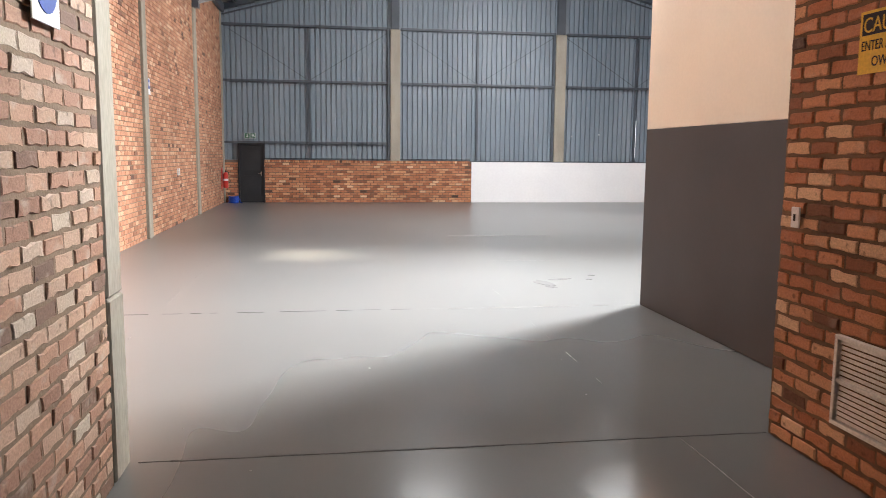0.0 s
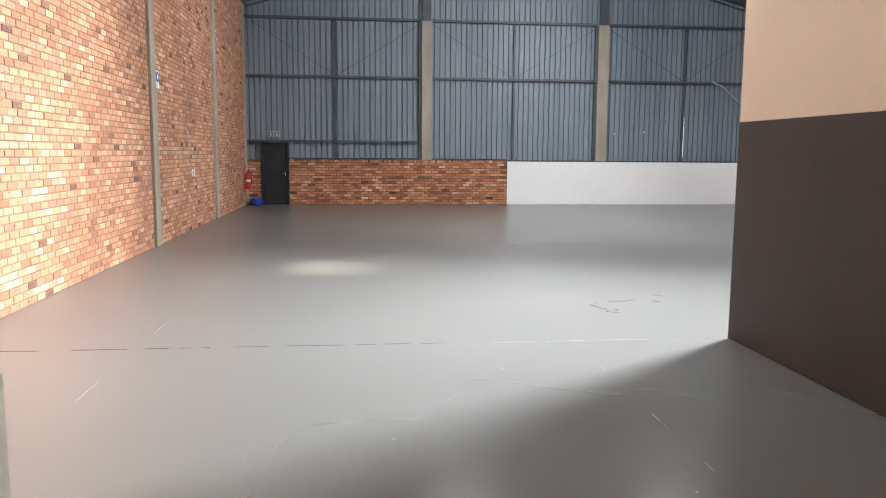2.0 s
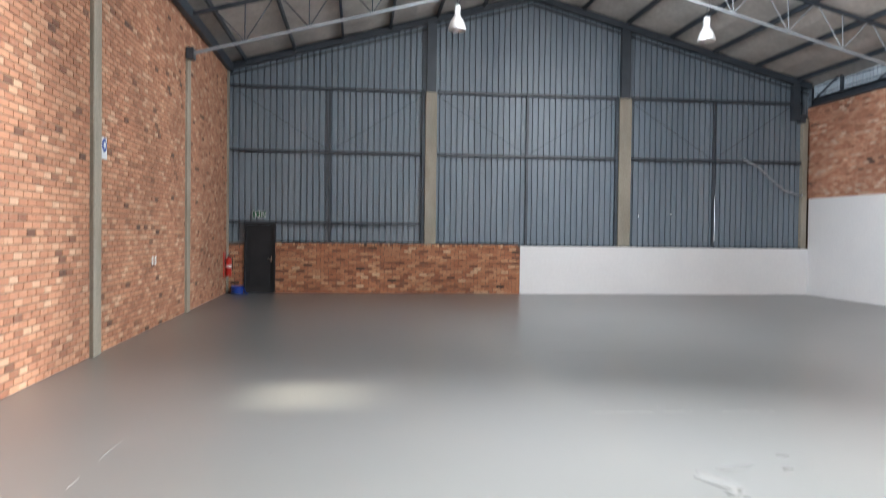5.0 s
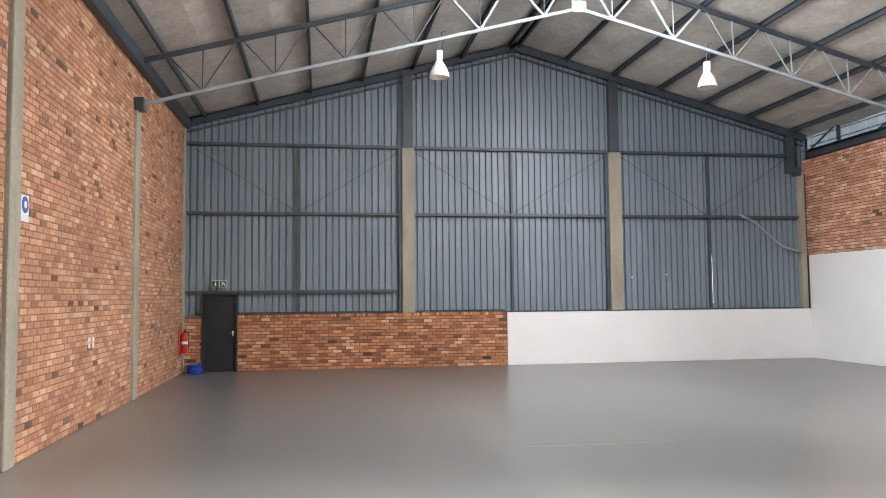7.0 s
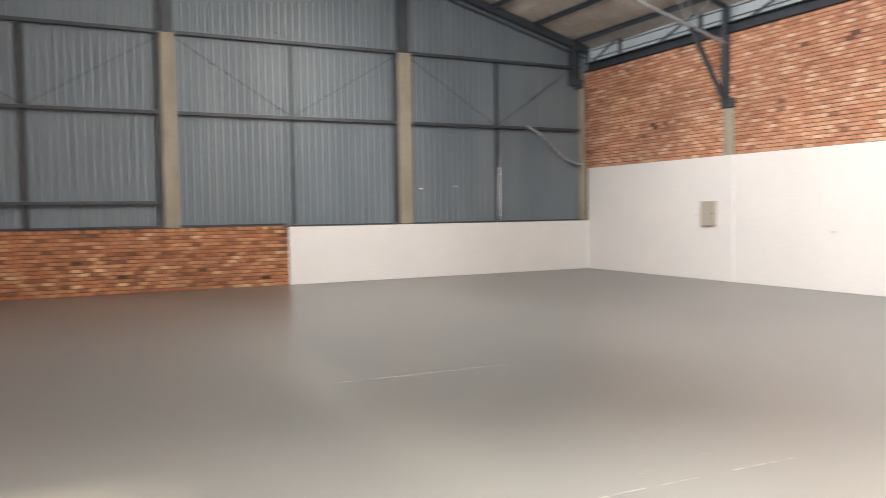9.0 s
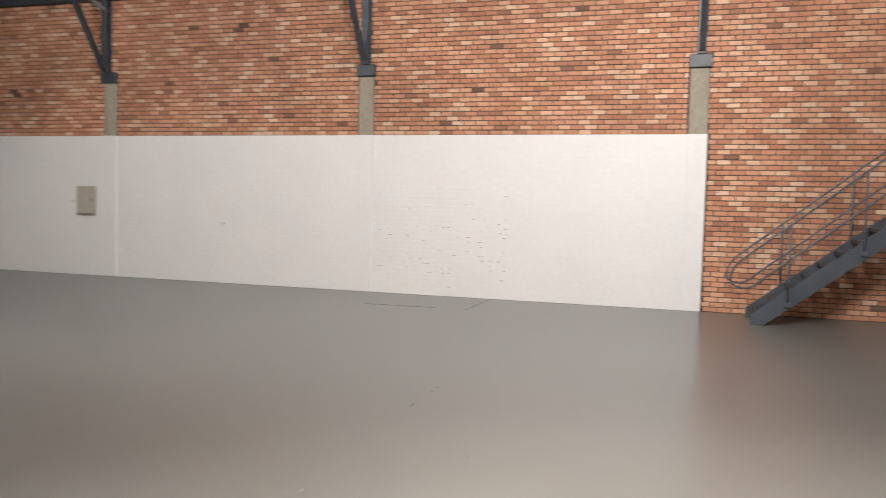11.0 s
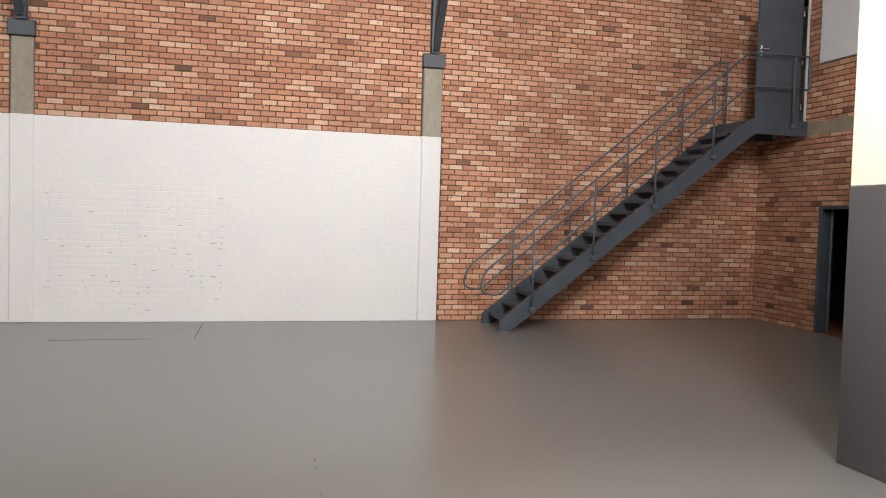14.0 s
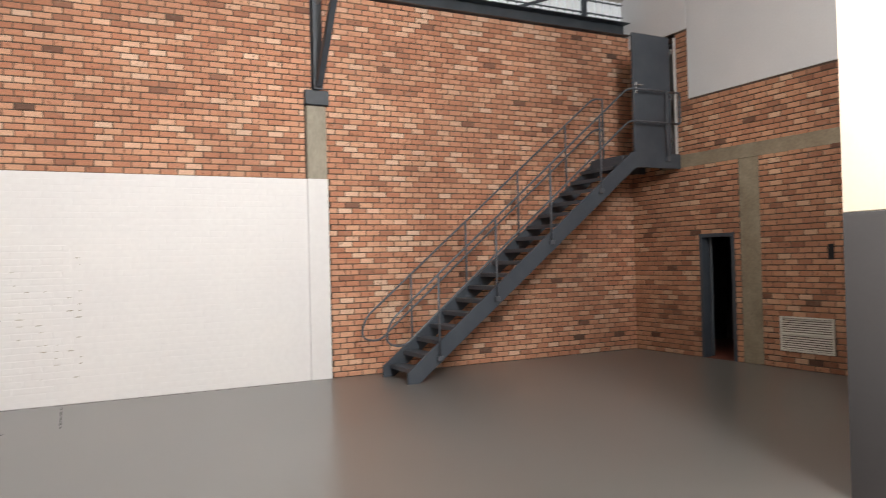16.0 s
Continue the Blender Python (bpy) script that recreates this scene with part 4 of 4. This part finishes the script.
part("plate", box(0, 0.46, 0, 0.006, 0, 0.31, 0.001), YELLOW, cs)
part("band", box(0.02, 0.44, 0.006, 0.0085, 0.19, 0.295, 0.0005), BLACK, cs)
up = Matrix.Rotation(radians(90), 4, "X")
flip = Matrix(((1, 0, 0, 0), (0, 0, 1, 0.0), (0, 1, 0, 0), (0, 0, 0, 1)))
letters("CAUTION", 0.105, Matrix.Translation((0.03, 0.0095, 0.203)) @ flip, YELLOW, cs, 0.9)
letters("ENTER AT YOUR", 0.07, Matrix.Translation((0.02, 0.0075, 0.115)) @ flip, BLACK, cs, 0.75)
letters("OWN RISK", 0.07, Matrix.Translation((0.1, 0.0075, 0.035)) @ flip, BLACK, cs, 0.85)

# opening edge: concrete column with a joint at mid height
edge_col = put("column", box(OPEN_L - 0.16, OPEN_L + 0.0, 4.64, FRONT + 0.01, 0, 0.965, 0.012), CONCRETE, None, "slim pale concrete column at the edge of the opening", "column", kind="structure")
put("upper_length", box(OPEN_L - 0.16, OPEN_L - 0.004, 4.64, FRONT + 0.006, 0.97, 3.3, 0.012), CONCRETE, edge_col)

# ---------------------------------------------------------------- stairs
X_OUT, X_IN = 16.5, 17.38
RISE, GOING, Y0 = 0.19, 0.2318, 9.27
TOP = RISE * 18
stair = thing("steel_staircase", (0, 0, 0), "dark blue-grey steel staircase with open risers and tube handrails", "staircase")


def pitch(y):
    return (Y0 - y) * RISE / GOING


def stringer(x):
    """A flat plate that rises with the flight and levels out at the landing."""
    yl = Y0 - TOP / (RISE / GOING)
    prof = [(Y0 + 0.1, 0.0), (Y0 + 0.1, 0.16), (yl + 0.05, TOP + 0.06), (BACK + 0.02, TOP + 0.06), (BACK + 0.02, TOP - 0.19), (yl - 0.03, TOP - 0.19), (Y0 - 0.08, 0.0)]
    vs = [Vector((x + d, y, z)) for d in (-0.02, 0.02) for y, z in prof]
    n = len(prof)
    fs = [list(range(n)), list(range(n, 2 * n))[::-1]] + [[k, k + n, (k + 1) % n + n, (k + 1) % n] for k in range(n)]
    return vs, fs


part("stringer", stringer(X_OUT), STEEL, stair)
part("stringer", stringer(X_IN), STEEL, stair)
for k in range(17):
    z = RISE * (k + 1)
    y = Y0 - GOING * k
    part("tread", join(box(X_OUT + 0.02, X_IN - 0.02, y - GOING - 0.015, y, z - 0.012, z, 0.002), box(X_OUT + 0.02, X_IN - 0.02, y - 0.008, y, z - 0.06, z - 0.0125, 0.002)), STEEL, stair)
YL = Y0 - GOING * 17
part("landing", box(X_OUT + 0.02, X_IN - 0.02, BACK + 0.02, YL, TOP - 0.02, TOP, 0.003), STEEL, stair)
part("landing_edge", box(X_OUT + 0.02, X_IN - 0.02, YL - 0.02, YL, TOP - 0.15, TOP - 0.02, 0.003), STEEL, stair)


def smooth_bend(pts, r=0.12):
    out = [Vector(pts[0])]
    for a, b, c in zip(pts, pts[1:], pts[2:]):
        a, b, c = Vector(a), Vector(b), Vector(c)
        p, q = b + (a - b).normalized() * min(r, (a - b).length / 2), b + (c - b).normalized() * min(r, (c - b).length / 2)
        for k in range(6):
            s = k / 5
            out.append(p * (1 - s) ** 2 + b * 2 * s * (1 - s) + q * s * s)
    out.append(Vector(pts[-1]))
    return out


for x, end_y in ((X_OUT - 0.045, BACK + 0.12), (X_IN, 5.0)):
    hi, lo = 1.21, 0.68
    za, zb = TOP + 1.12, TOP + 0.58
    ring = [(x, end_y, za), (x, YL - 0.1, za), (x, 9.64, pitch(9.64) + hi), (x, 9.72, 0.6), (x, 9.42, pitch(9.42) + lo - 0.02), (x, 9.2, pitch(9.2) + lo), (x, YL - 0.12, zb), (x, end_y, zb)]
    part("handrail", tube(smooth_bend(ring, 0.14), 0.0165, 10), RAIL, stair, smooth=True)
    ys = (8.87, 7.88, 6.86, 5.85) + ((4.38,) if x < X_OUT else (5.02,))
    for y in ys:
        zt = pitch(y) + hi if y > YL else za
        zf = pitch(y) + 0.02 if y > YL else TOP - 0.02
        post = part("post", tube([(x, y, zf), (x, y, zt)], 0.018, 10), RAIL, stair, smooth=True)
        part("foot_plate", box(x - 0.028, x + 0.024, y - 0.045, y + 0.045, zf - 0.05, zf + 0.02, 0.004), RAIL, post)
part("handrail", tube(smooth_bend([(X_OUT - 0.045, BACK + 0.12, TOP + 1.12), (X_OUT - 0.045, BACK + 0.04, TOP + 1.12), (X_OUT - 0.045, BACK + 0.04, TOP + 0.58), (X_OUT - 0.045, BACK + 0.12, TOP + 0.58)], 0.05), 0.019, 10), RAIL, stair, smooth=True)

# upper door standing open over the landing
ud = thing("door_2", pose(16.6, BACK + 0.1, TOP + 0.01, 0, 0, 91), "open blue-grey steel door at the top of the stairs", "door", kind="structure")
dleaf = part("door_leaf", box(0.02, 0.87, -0.022, 0.022, 0.01, 2.1, 0.005), STEEL, ud)
part("handle", join(box(0.79, 0.83, 0.022, 0.03, 1.06, 1.26, 0.003), tube([(0.81, 0.03, 1.2), (0.81, 0.075, 1.2), (0.71, 0.075, 1.2)], 0.01, 8)), CHROME, dleaf, "chrome lever handle")
for z in (0.25, 1.0, 1.8):
    part("hinge", tube([(0.0, 0.02, z), (0.0, 0.02, z + 0.1)], 0.012, 8), CHROME, ud)
part("door_frame", move(join(box(-0.06, 0.0, -0.02, 0.14, 0, 2.12, 0.003), box(-0.06, 0.9, -0.02, 0.14, 2.121, 2.18, 0.003)), pose(0, 0, 0, 0, 0, -91) @ Matrix.Translation((0.02, -0.24, 0))), SIGN_WHITE, ud, "pale door frame edge")

# lower doorway: steel frame, leaf swung into the dark room
d3 = thing("door_3", (16.125, BACK, 0), "open dark grey door in the brick wall under the landing", "door", kind="structure")
part("door_frame", join(box(-0.06, 0.0, -0.16, 0.015, 0, 2.08, 0.003), box(-0.735, -0.675, -0.16, 0.015, 0, 2.08, 0.003), box(-0.675, -0.06, -0.16, 0.015, 2.02, 2.08, 0.003)), STEEL, d3)
l3 = part("door_leaf", move(box(-0.63, 0.0, -0.02, 0.02, 0.012, 2.015, 0.004), pose(-0.065, -0.19, 0, 0, 0, 137)), STEEL, d3)
part("handle", move(tube([(-0.58, 0.02, 1.0), (-0.58, 0.06, 1.0), (-0.48, 0.06, 1.0)], 0.01, 8), pose(-0.065, -0.19, 0, 0, 0, 137)), CHROME, l3, "chrome lever handle")
basin = thing("wash_basin", (15.55, 2.6, 0), "white ceramic wash basin in the dark room", "basin")
part("bowl", lathe([(0.0, 0.72), (0.1, 0.7), (0.2, 0.78), (0.23, 0.86), (0.2, 0.86), (0.15, 0.8), (0.0, 0.77)]), SIGN_WHITE, basin, smooth=True)
part("pedestal", lathe([(0.11, 0.0), (0.08, 0.1), (0.07, 0.6), (0.1, 0.72)]), SIGN_WHITE, basin, smooth=True)
socket_plate(frame_of((13.68, BACK + 0.012, 1.73), (-1, 0, 0), (0, 1, 0)), 0.09, 0.22, "dark switch box on the brick wall", True, BLACK)

# ---------------------------------------------------------------- brickwork, last
for wall, m, width, z0, z1, holes, kind_, near, seed, rough in LATER:
    rest, material = brickwork(wall, m, width, z0, z1, holes, kind_, near, seed, proud=0.0022 * rough if kind_ == "white" else (0.007 if rough > 2 else 0.011), rough=rough)
    tagged(put("brick_courses", rest, material, wall), kind="stuff")
